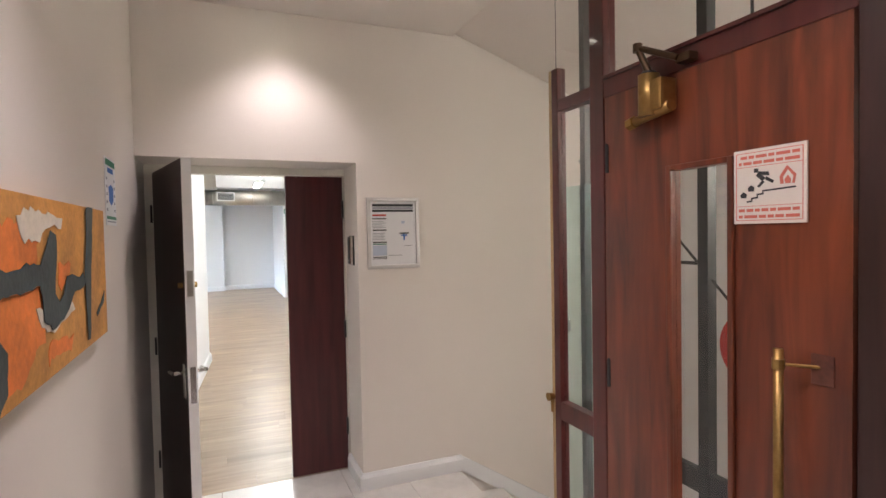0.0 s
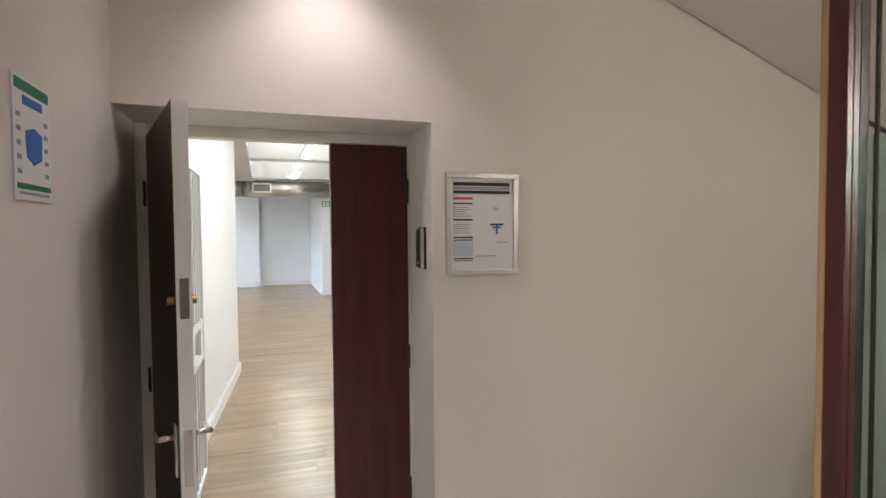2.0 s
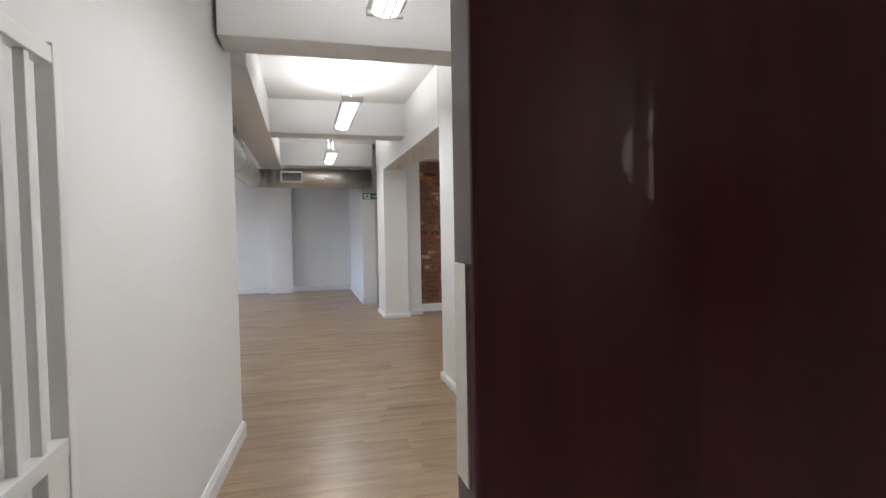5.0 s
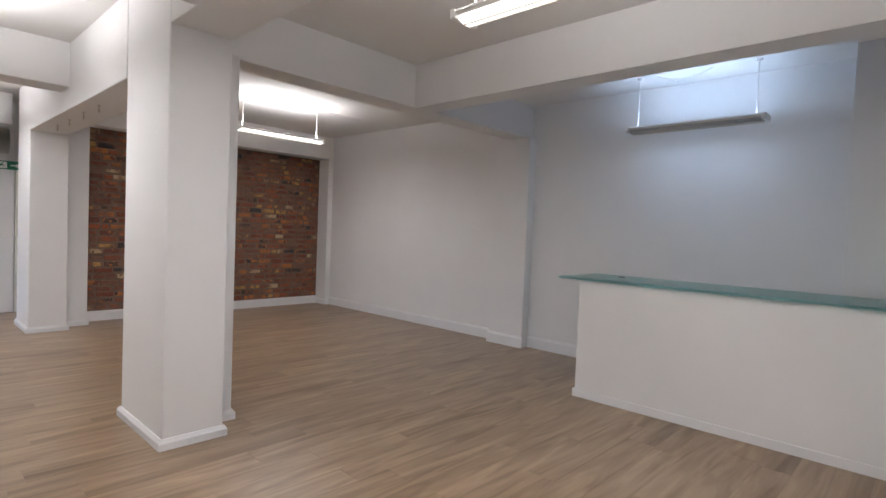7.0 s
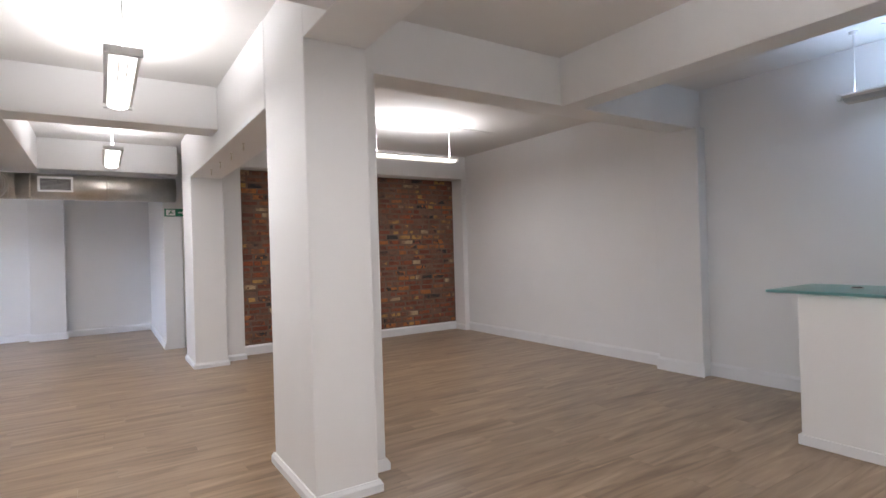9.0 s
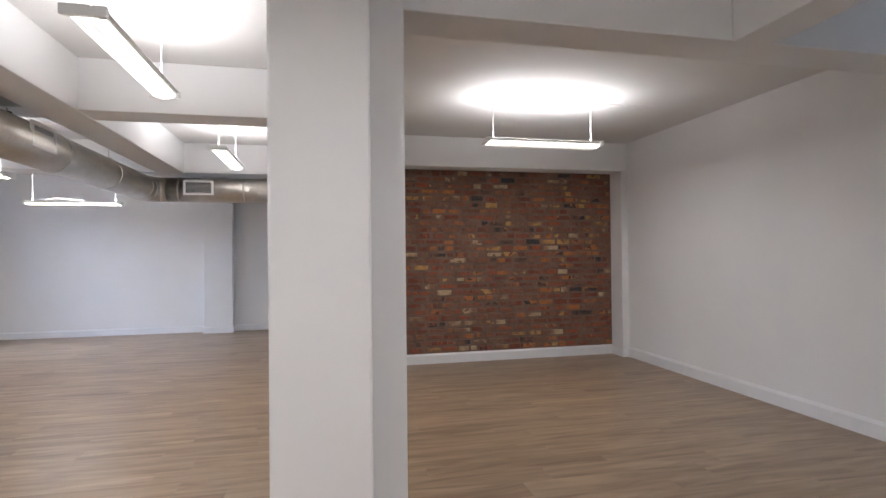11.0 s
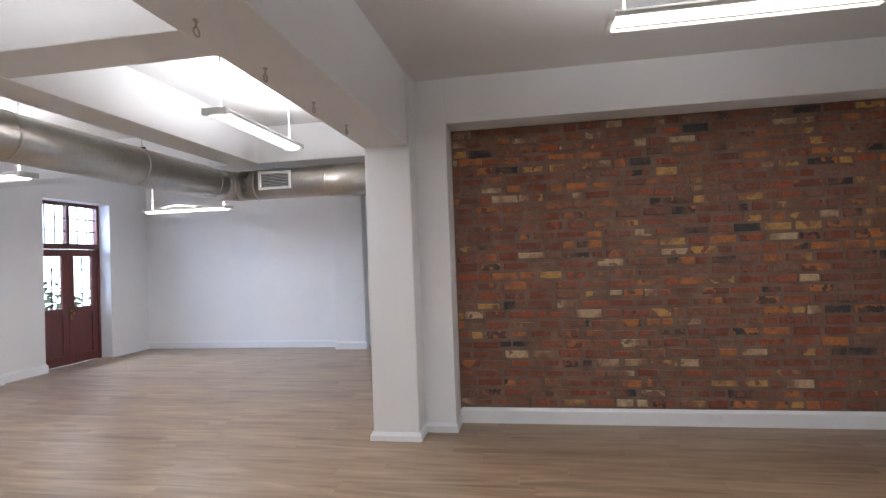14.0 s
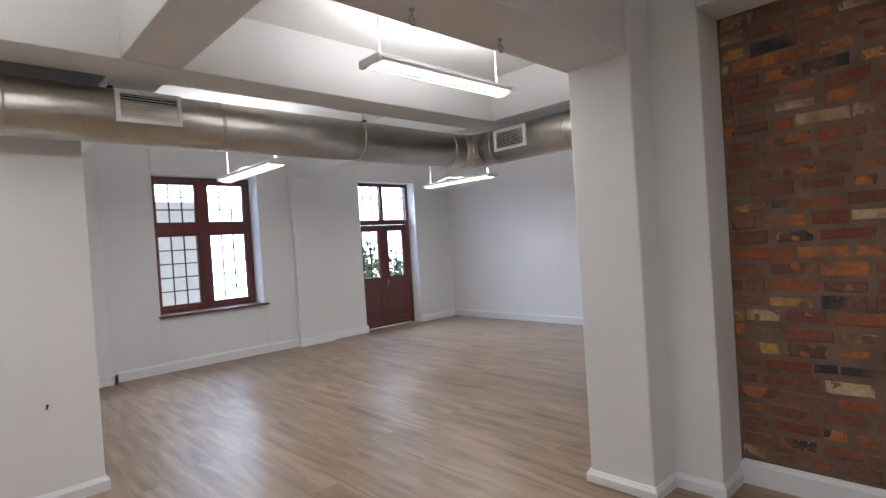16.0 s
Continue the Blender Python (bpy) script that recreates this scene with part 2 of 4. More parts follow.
def thing(name, label, category, at=(0, 0, 0), group="", kind=""):
    ob = new(name)
    ob.location = at
    ob.empty_display_size = 0.1
    return tagged(ob, label, category, group, kind)


def built(name, bm, mat, label, category, kind="structure", smooth=False):
    return tagged(new(name, mesh(name, bm, mat, smooth)), label, category, "", kind)


def slab(name, x0, x1, y0, y1, z0, z1, mat, label, category, bevel=0.0):
    return built(name, box(bag(), x0, x1, y0, y1, z0, z1, bevel), mat, label, category)


TOP = 3.04      # ceiling
LOW = 2.63      # underside of the beams

# ---- shell of the office ----
# south wall between landing and office, with the doorway in it
slab("wall_south_1", -0.75, -0.2, 1.653, 2.02, 0, TOP, HALLW, "cream plastered wall beside the double door", "wall")
slab("wall_south_7", 1.35, 2.0, 1.661, 2.33, 0, TOP, HALLW, "cream plastered wall set back by the stairs", "wall")
slab("wall_south_2", 0.93, 1.35, 1.653, 2.33, 0, TOP, HALLW, "cream plastered wall with the notice frame", "wall")
slab("wall_south_6", 1.56, 2.0, 1.661, 1.9, -1.2, 0, HALLW, "cream plastered wall beside the steps", "wall")
slab("wall_south_3", -0.2, 0.93, 1.653, 2.05, 1.938, TOP, HALLW, "cream plastered wall over the double door", "wall")
slab("wall_south_4", 2.0, 6.5, 2.05, 2.30, 0, TOP, WALL, "white plastered end wall behind the counter", "wall")
slab("wall_south_5", 2.0, 6.5, 1.661, 2.046, -1.2, TOP, HALLW, "cream plastered wall along the stairs", "wall")
slab("wall_lining", 0.936, 1.996, 2.33, 2.336, 0, TOP, WALL, "white painted face of the entrance wall", "wall")
# wall on the entrance side, running slightly askew
bm = bag()
poly(bm, [(-0.27, 2.02, 0), (-0.75, 2.02, 0), (-0.75, 5.68, 0), (0.012, 5.64, 0)], (0, 0, TOP))
built("wall_west_1", bm, WALL, "white plastered wall along the entrance passage", "wall")
slab("wall_west_2", -0.95, -0.62, 5.68, 8.22, 0, TOP, WALL, "white plastered wall end below the duct", "wall", 0.008)
slab("wall_west_3", -4.5, -0.95, 7.95, 8.2, 0, TOP, WALL, "white plastered wall closing the window room", "wall")
# window wall with its two openings
WX0, WX1 = -4.55, -4.12
slab("wall_window_1", WX0, WX1, 7.95, 9.56, 0, TOP, WALL, "white plastered window wall", "wall", 0.008)
slab("wall_window_2", WX0, WX1, 9.56, 10.98, 0, 0.73, WALL, "white plastered wall below the window", "wall")
slab("wall_window_3", WX0, WX1, 9.56, 10.98, 2.63, TOP, WALL, "white plastered wall over the window", "wall")
slab("wall_window_4", WX0, WX1, 10.98, 12.80, 0, TOP, WALL, "white plastered window wall", "wall", 0.008)
slab("wall_window_5", WX0, WX1, 12.80, 14.06, 2.63, TOP, WALL, "white plastered wall over the balcony door", "wall")
slab("wall_window_6", WX0, WX1, 14.06, 15.2, 0, TOP, WALL, "white plastered window wall", "wall", 0.008)
slab("pilaster_1", WX1, -4.03, 11.50, 12.06, 0, LOW, WALL, "white plastered wall pier", "pilaster", 0.008)
slab("pilaster_2", WX1, -4.03, 8.4, 8.95, 0, LOW, WALL, "white plastered wall pier", "pilaster", 0.008)
slab("wall_north", -4.5, 1.9, 14.95, 15.2, 0, TOP, WALL, "white plastered far wall", "wall")
slab("pilaster_3", -0.30, 0.22, 14.72, 14.95, 0, LOW, WALL, "white plastered far wall pier", "pilaster", 0.008)
slab("wall_exit_1", 1.59, 1.85, 12.1, 14.95, 0, TOP, WALL, "white plastered wall beside the exit", "wall", 0.008)
slab("wall_exit_2", 1.85, 3.0, 12.1, 12.3, 2.05, TOP, WALL, "white plastered wall over the exit door", "wall")
slab("wall_exit_3", 2.78, 3.0, 11.05, 12.1, 0, TOP, WALL, "white plastered wall of the exit niche", "wall")
# brick wall niche
slab("wall_brick_1", 2.131, 2.405, 10.505, 11.05, 0, TOP, WALL, "white plastered pier beside the brick panel", "wall", 0.008)
slab("wall_brick_2", 2.405, 6.5, 10.505, 11.05, 2.645, TOP, WALL, "white plastered lintel over the brick panel", "wall", 0.004)
slab("wall_brick_3", 6.105, 6.5, 10.505, 11.05, 0, 2.645, WALL, "white plastered pier beside the brick panel", "wall", 0.008)
slab("wall_brick_back", 2.405, 6.105, 10.800, 11.05, 0, 2.645, MORTAR, "brown mortar bed of the brick panel", "wall")
slab("column_1", 1.745, 2.135, 10.262, 11.05, 0, TOP, WALL, "white plastered column at the brick wall", "column", 0.012)
slab("wall_east", 6.20, 6.5, 2.05, 10.505, 0, TOP, WALL, "white plastered side wall", "wall")
slab("pilaster_4", 6.055, 6.20, 6.11, 6.63, 0, LOW, WALL, "white plastered wall pier under the beam", "pilaster", 0.008)
slab("pilaster_5", 5.80, 6.20, 2.30, 2.90, 0, TOP, WALL, "white plastered corner pier behind the counter", "pilaster", 0.006)
slab("column_2", 1.745, 2.13, 5.792, 6.61, 0, TOP - 0.003, WALL, "white plastered freestanding column", "column", 0.012)
slab("column_3", 2.125, 2.305, 6.045, 6.40, 0, LOW, WALL, "white plastered pier on the column", "column", 0.012)
# ceiling and beams
slab("ceiling", -4.5, 6.5, 1.66, 15.2, TOP, TOP + 0.2, CEIL, "white painted ceiling", "ceiling")
slab("beam_1", 1.742, 2.12, 6.615, 10.262, 2.43, TOP, WALL, "white painted deep ceiling beam", "beam", 0.01)
slab("beam_2", 2.12, 6.20, 6.157, 6.44, LOW, TOP, WALL, "white painted ceiling beam", "beam", 0.008)
slab("beam_3", 4.12, 4.37, 2.30, 6.157, LOW - 0.01, TOP, WALL, "white painted ceiling beam", "beam", 0.008)
slab("beam_4", 0.0, 1.745, 5.10, 5.42, LOW, TOP, WALL, "white painted ceiling beam", "beam", 0.008)
slab("beam_5", -4.12, 1.742, 8.31, 8.64, LOW, TOP, WALL, "white painted ceiling beam", "beam", 0.008)
slab("beam_6", -4.12, 1.742, 11.50, 11.82, LOW, TOP, WALL, "white painted ceiling beam", "beam", 0.008)
slab("beam_7", -0.24, 0.11, 5.68, 14.95, LOW - 0.006, TOP, WALL, "white painted long ceiling beam", "beam", 0.008)
slab("beam_8", 1.745, 2.12, 2.336, 5.79, LOW - 0.004, TOP, WALL, "white painted ceiling beam over the column", "beam", 0.008)
# sub-floor
slab("floor", -4.55, 6.5, 1.98, 15.2, -0.2, -0.012, MORTAR, "screed below the laminate planks", "floor")


def skirting(name, pts, h=0.13, t=0.022):
    """Skirting board along a line of floor points, standing out to the left of it."""
    bm = bag()
    for (xa, ya), (xb, yb) in zip(pts, pts[1:]):
        d = Vector((xb - xa, yb - ya, 0))
        nrm = Vector((-d.y, d.x, 0)).normalized()
        prof = [(0, 0), (t, 0), (t, h - 0.025), (t * 0.55, h - 0.008), (t * 0.4, h), (0, h)]
        a, b = Vector((xa, ya, 0)), Vector((xb, yb, 0))
        e = d.normalized() * (t * 0.98)
        ring = [[bm.verts.new(p + nrm * u + Vector((0, 0, v)) + s * e * (u / t)) for u, v in prof] for p, s in ((a, -1), (b, 1))]
        k = len(prof)
        for i in range(k):
            bm.faces.new((ring[0][i], ring[0][(i + 1) % k], ring[1][(i + 1) % k], ring[1][i]))
        bm.faces.new(ring[0][::-1])
        bm.faces.new(ring[1])
    bmesh.ops.recalc_face_normals(bm, faces=bm.faces)
    return built(name, bm, SKIRT, "glossy white painted skirting board", "skirting")


skirting("baseboard_1", [(0.012, 5.64), (-0.27, 2.06)], 0.11)
skirting("baseboard_3", [(-0.95, 8.22), (-0.62, 8.22), (-0.62, 5.7)], 0.09)
skirting("baseboard_4", [(-4.12, 9.0), (-4.12, 8.97)], 0.13)
skirting("baseboard_5", [(-4.12, 12.80), (-4.12, 12.06)], 0.13)
skirting("baseboard_6", [(-4.03, 12.06), (-4.03, 11.50)], 0.13)
skirting("baseboard_7", [(-4.12, 11.50), (-4.12, 8.97)], 0.13)
skirting("baseboard_8", [(-4.03, 8.95), (-4.03, 8.4)], 0.13)
skirting("baseboard_9", [(-0.30, 14.95), (-4.12, 14.95), (-4.12, 14.06)], 0.13)
skirting("baseboard_10", [(0.22, 14.72), (-0.30, 14.72)], 0.13)
skirting("baseboard_11", [(1.59, 14.95), (0.22, 14.95)], 0.13)
skirting("baseboard_12", [(1.59, 12.1), (1.59, 14.95)], 0.1)
skirting("baseboard_13", [(2.135, 10.48), (2.135, 10.262), (1.745, 10.262), (1.745, 11.05)], 0.07)
skirting("baseboard_14", [(2.40, 10.80), (2.40, 10.505), (2.157, 10.505)], 0.08)
skirting("baseboard_15", [(6.08, 10.787), (2.43, 10.787)], 0.135, 0.025)
skirting("baseboard_16", [(6.18, 10.505), (6.11, 10.505), (6.11, 10.80)], 0.10)
skirting("baseboard_17", [(6.20, 6.64), (6.20, 10.48)], 0.14)
skirting("baseboard_18", [(6.055, 6.11), (6.055, 6.63)], 0.14)
skirting("baseboard_19", [(6.20, 2.92), (6.20, 6.10)], 0.14)
skirting("baseboard_20", [(2.13, 6.03), (2.13, 5.792), (1.745, 5.792), (1.745, 6.61)], 0.07)
skirting("baseboard_21", [(2.305, 6.40), (2.305, 6.045), (2.15, 6.045)], 0.07)
skirting("baseboard_22", [(2.0, 2.30), (6.2, 2.30)], 0.1)
skirting("baseboard_23", [(0.95, 2.336), (2.0, 2.336)], 0.1)

# ---- pendant strip lamps ----


def strip_lamp(x, y, z, along, length, energy, colour, lit=True, label="white twin-tube pendant strip lamp, lit", mat=None, down=0.6):
    """A flat winged housing with a bowed diffuser below, on two rods from the ceiling."""
    t = thing("pendant_lamp", label, "lamp", (x, y, z), "pendant strip lamps")
    h = length / 2
    bm = bag()
    prof = [(-0.095, 0.045), (-0.085, 0.06), (0.085, 0.06), (0.095, 0.045), (0.075, 0.032), (-0.075, 0.032)]
    rings = [[bm.verts.new((s, u, v)) for u, v in prof] for s in (-h, h)]
    for i in range(6):
        bm.faces.new((rings[0][i], rings[0][(i + 1) % 6], rings[1][(i + 1) % 6], rings[1][i]))
    bm.faces.new(rings[0]), bm.faces.new(rings[1])
    bmesh.ops.recalc_face_normals(bm, faces=bm.faces)
    part("housing", bm, WHITE, t)
    for side in (-1, 1):
        bm = bag()
        box(bm, side * h - 0.015 if side > 0 else -h - 0.02, side * h + 0.02 if side > 0 else -h + 0.015, -0.098, 0.098, 0.012, 0.064, 0.008)
        part("end_cap", bm, WHITE, t)
    bm = bag()
    arc = [(0.07 * math.sin(a), 0.03 - 0.032 * math.cos(a)) for a in [radians(-90 + 18 * i) for i in range(11)]]
    rings = [[bm.verts.new((s, u, v)) for u, v in arc] for s in (-h + 0.015, h - 0.015)]
    for i in range(10):
        bm.faces.new((rings[0][i], rings[1][i], rings[1][i + 1], rings[0][i + 1]))
    part("diffuser", bm, mat or LIT, t, "", True)
    for u in (-0.022, 0.022):
        part("louvre_rib", box(bag(), -h + 0.02, h - 0.02, u - 0.003, u + 0.003, -0.008, 0.0), STEEL, t)
    for s in (-h * 0.88, h * 0.88):
        part("rod", tube(bag(), (s, 0, 0.06), (s, 0, TOP - z - 0.02), 0.006, None, 8), WHITE, t)
        part("ceiling_rose", tube(bag(), (s, 0, TOP - z - 0.025), (s, 0, TOP - z), 0.022, 0.034, 14), WHITE, t)
    t.rotation_euler = (0, 0, radians(90 if along == "y" else 0))
    turn = 90 if along == "y" else 0
    lamp("tube_light_up", "AREA", pose(x, y, z + 0.075, 180, 0, turn), energy * 0.75, colour, length, 0.12)
    lamp("tube_light_down", "AREA", pose(x, y, z - 0.02, 0, 0, turn), energy * down, colour, length, 0.12)
    return t


E1 = 31
strip_lamp(0.91, 3.85, 2.555, "y", 1.24, E1, TUBE)
strip_lamp(0.91, 7.0, 2.555, "y", 1.24, E1, TUBE)
strip_lamp(0.91, 10.07, 2.555, "y", 1.24, E1, TUBE)
strip_lamp(4.12, 8.68, 2.56, "x", 1.2, E1, TUBE)
strip_lamp(2.74, 3.68, 2.56, "y", 1.24, E1 * 0.95, TUBE)
strip_lamp(-1.76, 9.85, 2.29, "x", 1.28, E1 * 0.9, TUBE)
strip_lamp(-1.75, 12.85, 2.29, "x", 1.28, E1 * 0.9, TUBE)
strip_lamp(5.78, 4.10, 2.49, "y", 1.2, 10.5, COOL, mat=DIM, down=0.32, label="grey pendant strip lamp glowing upward over the counter")

# ---- air duct ----
duct = thing("air_duct", "galvanised round air duct with an elbow, hung under the beams", "duct", (-0.38, 8.0, 2.415))
R = 0.172
bm = bag()
tube(bm, (0, -2.3, 0), (0, 3.5, 0), R, None, 32)
part("long_run", bm, STEEL, duct, "", True)
# elbow of three mitred pieces
cx, cy = 0.0, 3.5
pts = [Vector((0, 3.48, 0)), Vector((0.05, 3.62, 0)), Vector((0.15, 3.68, 0))]
for a, b in zip(pts, pts[1:] + [Vector((0.3, 3.68, 0))]):
    part("elbow_segment", tube(bag(), a - (b - a) * 0.2, b + (b - a) * 0.2, R, None, 32), STEEL, duct, "", True)
part("cross_run", tube(bag(), (0.25, 3.68, 0), (2.1, 3.68, 0), R, None, 32), STEEL, duct, "", True)
for y in (-1.4, -0.2, 1.0, 2.2, 3.3):
    part("seam_band", tube(bag(), (0, y - 0.012, 0), (0, y + 0.012, 0), R + 0.004, None, 32), STEEL, duct, "", True)
for x in (0.4, 1.25):
    part("seam_band", tube(bag(), (x - 0.012, 3.68, 0), (x + 0.012, 3.68, 0), R + 0.004, None, 32), STEEL, duct, "", True)


def grille(m):
    """A square-edged white frame with tilted slats over a dark back, on the duct."""
    g = thing("air_grille", "white louvred air grille on the galvanised duct", "grille", group="duct grilles")
    w, h = 0.19, 0.10
    part("backing", box(bag(), -w + 0.02, w - 0.02, 0.016, 0.026, -h + 0.02, h - 0.02), BLACK, g)
    part("collar", box(bag(), -w + 0.012, w - 0.012, 0.042, 0.10, -h + 0.012, h - 0.012), STEEL, g)
    for x0, x1, z0, z1 in ((-w, w, h - 0.025, h), (-w, w, -h, -h + 0.025), (-w, -w + 0.025, -h + 0.025, h - 0.025), (w - 0.025, w, -h + 0.025, h - 0.025)):
        part("frame_rail", box(bag(), x0, x1, 0, 0.02, z0, z1), WHITE, g)
    for i in range(9):
        z = -h + 0.034 + i * (2 * h - 0.068) / 8
        bm = box(bag(), -w + 0.024, w - 0.024, -0.004, 0.004, -0.0018, 0.0018)
        bmesh.ops.transform(bm, matrix=pose(0, 0.010, z, 8), verts=bm.verts)
        part("slat", bm, WHITE, g)
    g.matrix_basis = m
    return g


grille(pose(-0.205, 8.53, 2.45, 0, 0, 90))
grille(pose(0.295, 11.49, 2.43, 0, 0, 0))
for y in (8.35, 10.3):
    h = thing("duct_hanger", "thin steel rod hanger holding the duct", "hanger", (-0.38, y, 2.592), "duct hangers")
    part("rod", tube(bag(), (0, 0, -0.01), (0, 0, TOP - 2.592), 0.005, None, 8), STEEL, h)
    part("clip", box(bag(), -0.03, 0.03, -0.015, 0.015, -0.005, 0.012, 0.003), DARKSTEEL, h)

# ---- hooks under the deep beam ----
for y in (7.85, 8.38, 8.95, 9.5):
    hk = thing("cable_hook", "small steel ring hook screwed into the beam", "hook", (1.87, y, 2.40), "beam hooks")
    part("shank", tube(bag(), (0, 0, 0.0), (0, 0, 0.032), 0.004, None, 6), STEEL, hk)
    part("mount", tube(bag(), (0, 0, 0.024), (0, 0, 0.031), 0.012, None, 12), STEEL, hk)
    bm = bag()
    for i in range(10):
        a, b = radians(36 * i), radians(36 * (i + 1))
        tube(bm, (0, 0.018 * math.cos(a), -0.018 + 0.018 * math.sin(a)), (0, 0.018 * math.cos(b), -0.018 + 0.018 * math.sin(b)), 0.004, None, 6)
    part("ring", bm, STEEL, hk)

# ---- window and balcony door ----


def glazed(parent, x, y0, y1, z0, z1, cols, rows, bar=0.016):
    """A leaded light: a pane and its bars, in the plane of x."""
    pane = part("pane", box(bag(), x - 0.003, x + 0.003, y0, y1, z0, z1), PANE, parent)
    pane.visible_shadow = False
    for i in range(1, cols):
        y = y0 + (y1 - y0) * i / cols
        part("glazing_bar", box(bag(), x - 0.008, x + 0.010, y - bar / 2, y + bar / 2, z0, z1), DARKSTEEL, parent)
    for i in range(1, rows):
        z = z0 + (z1 - z0) * i / rows
        part("glazing_bar", box(bag(), x - 0.007, x + 0.009, y0, y1, z - bar / 2, z + bar / 2), DARKSTEEL, parent)


window = thing("window_1", "red-brown wooden casement window with leaded panes", "window", (0, 0, 0), kind="structure")
FX = -4.43
Y0, Y1, Z0, Z1 = 9.565, 10.975, 0.735, 2.625
for n_, b_ in (("jamb", (Y0, Y0 + 0.06, Z0, Z1)), ("jamb", (Y1 - 0.06, Y1, Z0, Z1)), ("head", (Y0 + 0.06, Y1 - 0.06, Z1 - 0.06, Z1)),
               ("bottom_rail", (Y0 + 0.06, Y1 - 0.06, Z0, Z0 + 0.07)), ("mullion", (10.22, 10.32, Z0 + 0.07, Z1 - 0.06)),
               ("transom", (Y0 + 0.06, 10.22, 1.84, 1.95)), ("transom", (10.32, Y1 - 0.06, 1.84, 1.95))):
    part(n_, box(bag(), FX - 0.04, FX + 0.04, *b_, 0.005), WINWOOD, window)
for ya, yb in ((Y0 + 0.06, 10.22), (10.32, Y1 - 0.06)):
    for za, zb, rows in ((Z0 + 0.07, 1.84, 5), (1.95, Z1 - 0.06, 3)):
        sash = part("sash", bag(), WINWOOD, window)
        bm = bag()
        for b_ in ((ya, ya + 0.045, za, zb), (yb - 0.045, yb, za, zb), (ya + 0.045, yb - 0.045, za, za + 0.045), (ya + 0.045, yb - 0.045, zb - 0.045, zb)):
            box(bm, FX - 0.022, FX + 0.026, *b_)
        bm.to_mesh(sash.data)
        bm.free()
        glazed(sash, FX, ya + 0.045, yb - 0.045, za + 0.045, zb - 0.045, 3, rows)
part("window_sill", box(bag(), FX + 0.04, -4.06, Y0 - 0.03, Y1 + 0.06, 0.72, 0.748, 0.006), WINWOOD, window)

door = thing("balcony_door", "red-brown wooden double balcony door with leaded panes, closed", "door", (0, 0, 0))
DX = -4.36
D0, D1 = 12.81, 14.05
for n_, b_ in (("jamb", (D0, D0 + 0.05, 0, 2.625)), ("jamb", (D1 - 0.05, D1, 0, 2.625)), ("head", (D0 + 0.05, D1 - 0.05, 2.57, 2.625)),
               ("transom", (D0 + 0.05, D1 - 0.05, 1.87, 1.96)), ("mullion", (13.40, 13.46, 1.96, 2.57))):
    part(n_, box(bag(), DX - 0.04, DX + 0.04, *b_, 0.005), WINWOOD, door)
for ya, yb in ((D0 + 0.05, 13.40), (13.46, D1 - 0.05)):
    glazed(door, DX, ya, yb, 1.96, 2.57, 3, 3)
mid = 13.43
for ya, yb in ((D0 + 0.052, mid - 0.002), (mid + 0.002, D1 - 0.052)):
    leaf = part("leaf", bag(), WINWOOD, door)
    bm = bag()
    for b_ in ((ya, ya + 0.11, 0.008, 1.865), (yb - 0.11, yb, 0.008, 1.865), (ya + 0.11, yb - 0.11, 0.008, 0.16), (ya + 0.11, yb - 0.11, 0.80, 0.92), (ya + 0.11, yb - 0.11, 1.75, 1.865)):
        box(bm, DX - 0.022, DX + 0.022, *b_)
    box(bm, DX - 0.012, DX + 0.012, ya + 0.11, yb - 0.11, 0.16, 0.80)
    bm.to_mesh(leaf.data)
    bm.free()
    glazed(leaf, DX, ya + 0.11, yb - 0.11, 0.92, 1.75, 2, 4)
part("key_plate", box(bag(), DX + 0.022, DX + 0.03, mid + 0.03, mid + 0.055, 0.72, 0.88, 0.003), BRASS, door)
part("knob", tube(bag(), (DX + 0.03, mid + 0.042, 0.83), (DX + 0.075, mid + 0.042, 0.83), 0.016, 0.02, 14), BRASS, door)

# ---- reception counter ----
counter = thing("reception_counter", "white painted reception counter with skirting", "counter", (4.83, 2.31, 0))
part("front_panel", box(bag(), 0, 0.12, 0, 2.36, 0.0, 1.045, 0.006), WALL, counter)
part("end_panel", box(bag(), 0.12, 0.62, 2.24, 2.358, 0.0, 1.043, 0.006), WALL, counter)
part("kickboard", box(bag(), -0.016, 0.0, 0.0, 2.376, 0, 0.07, 0.004), SKIRT, counter)
part("end_kickboard", box(bag(), 0.0, 0.62, 2.36, 2.376, 0, 0.07, 0.004), SKIRT, counter)
built("counter_top", box(bag(), 4.785, 5.52, 2.31, 4.86, 1.049, 1.067, 0.004), TEAL, "frosted teal glass slab lying on the reception counter", "counter top", "thing")
cg = thing("cable_grommet", "small round dark cable cap on the glass top", "cable cap", (5.2, 4.45, 1.069))
part("rim", tube(bag(), (0, 0, 0), (0, 0, 0.006), 0.04, 0.036, 20), CHROME, cg)
part("cap", tube(bag(), (0, 0, 0.006), (0, 0, 0.009), 0.03, 0.028, 20), BLACK, cg)

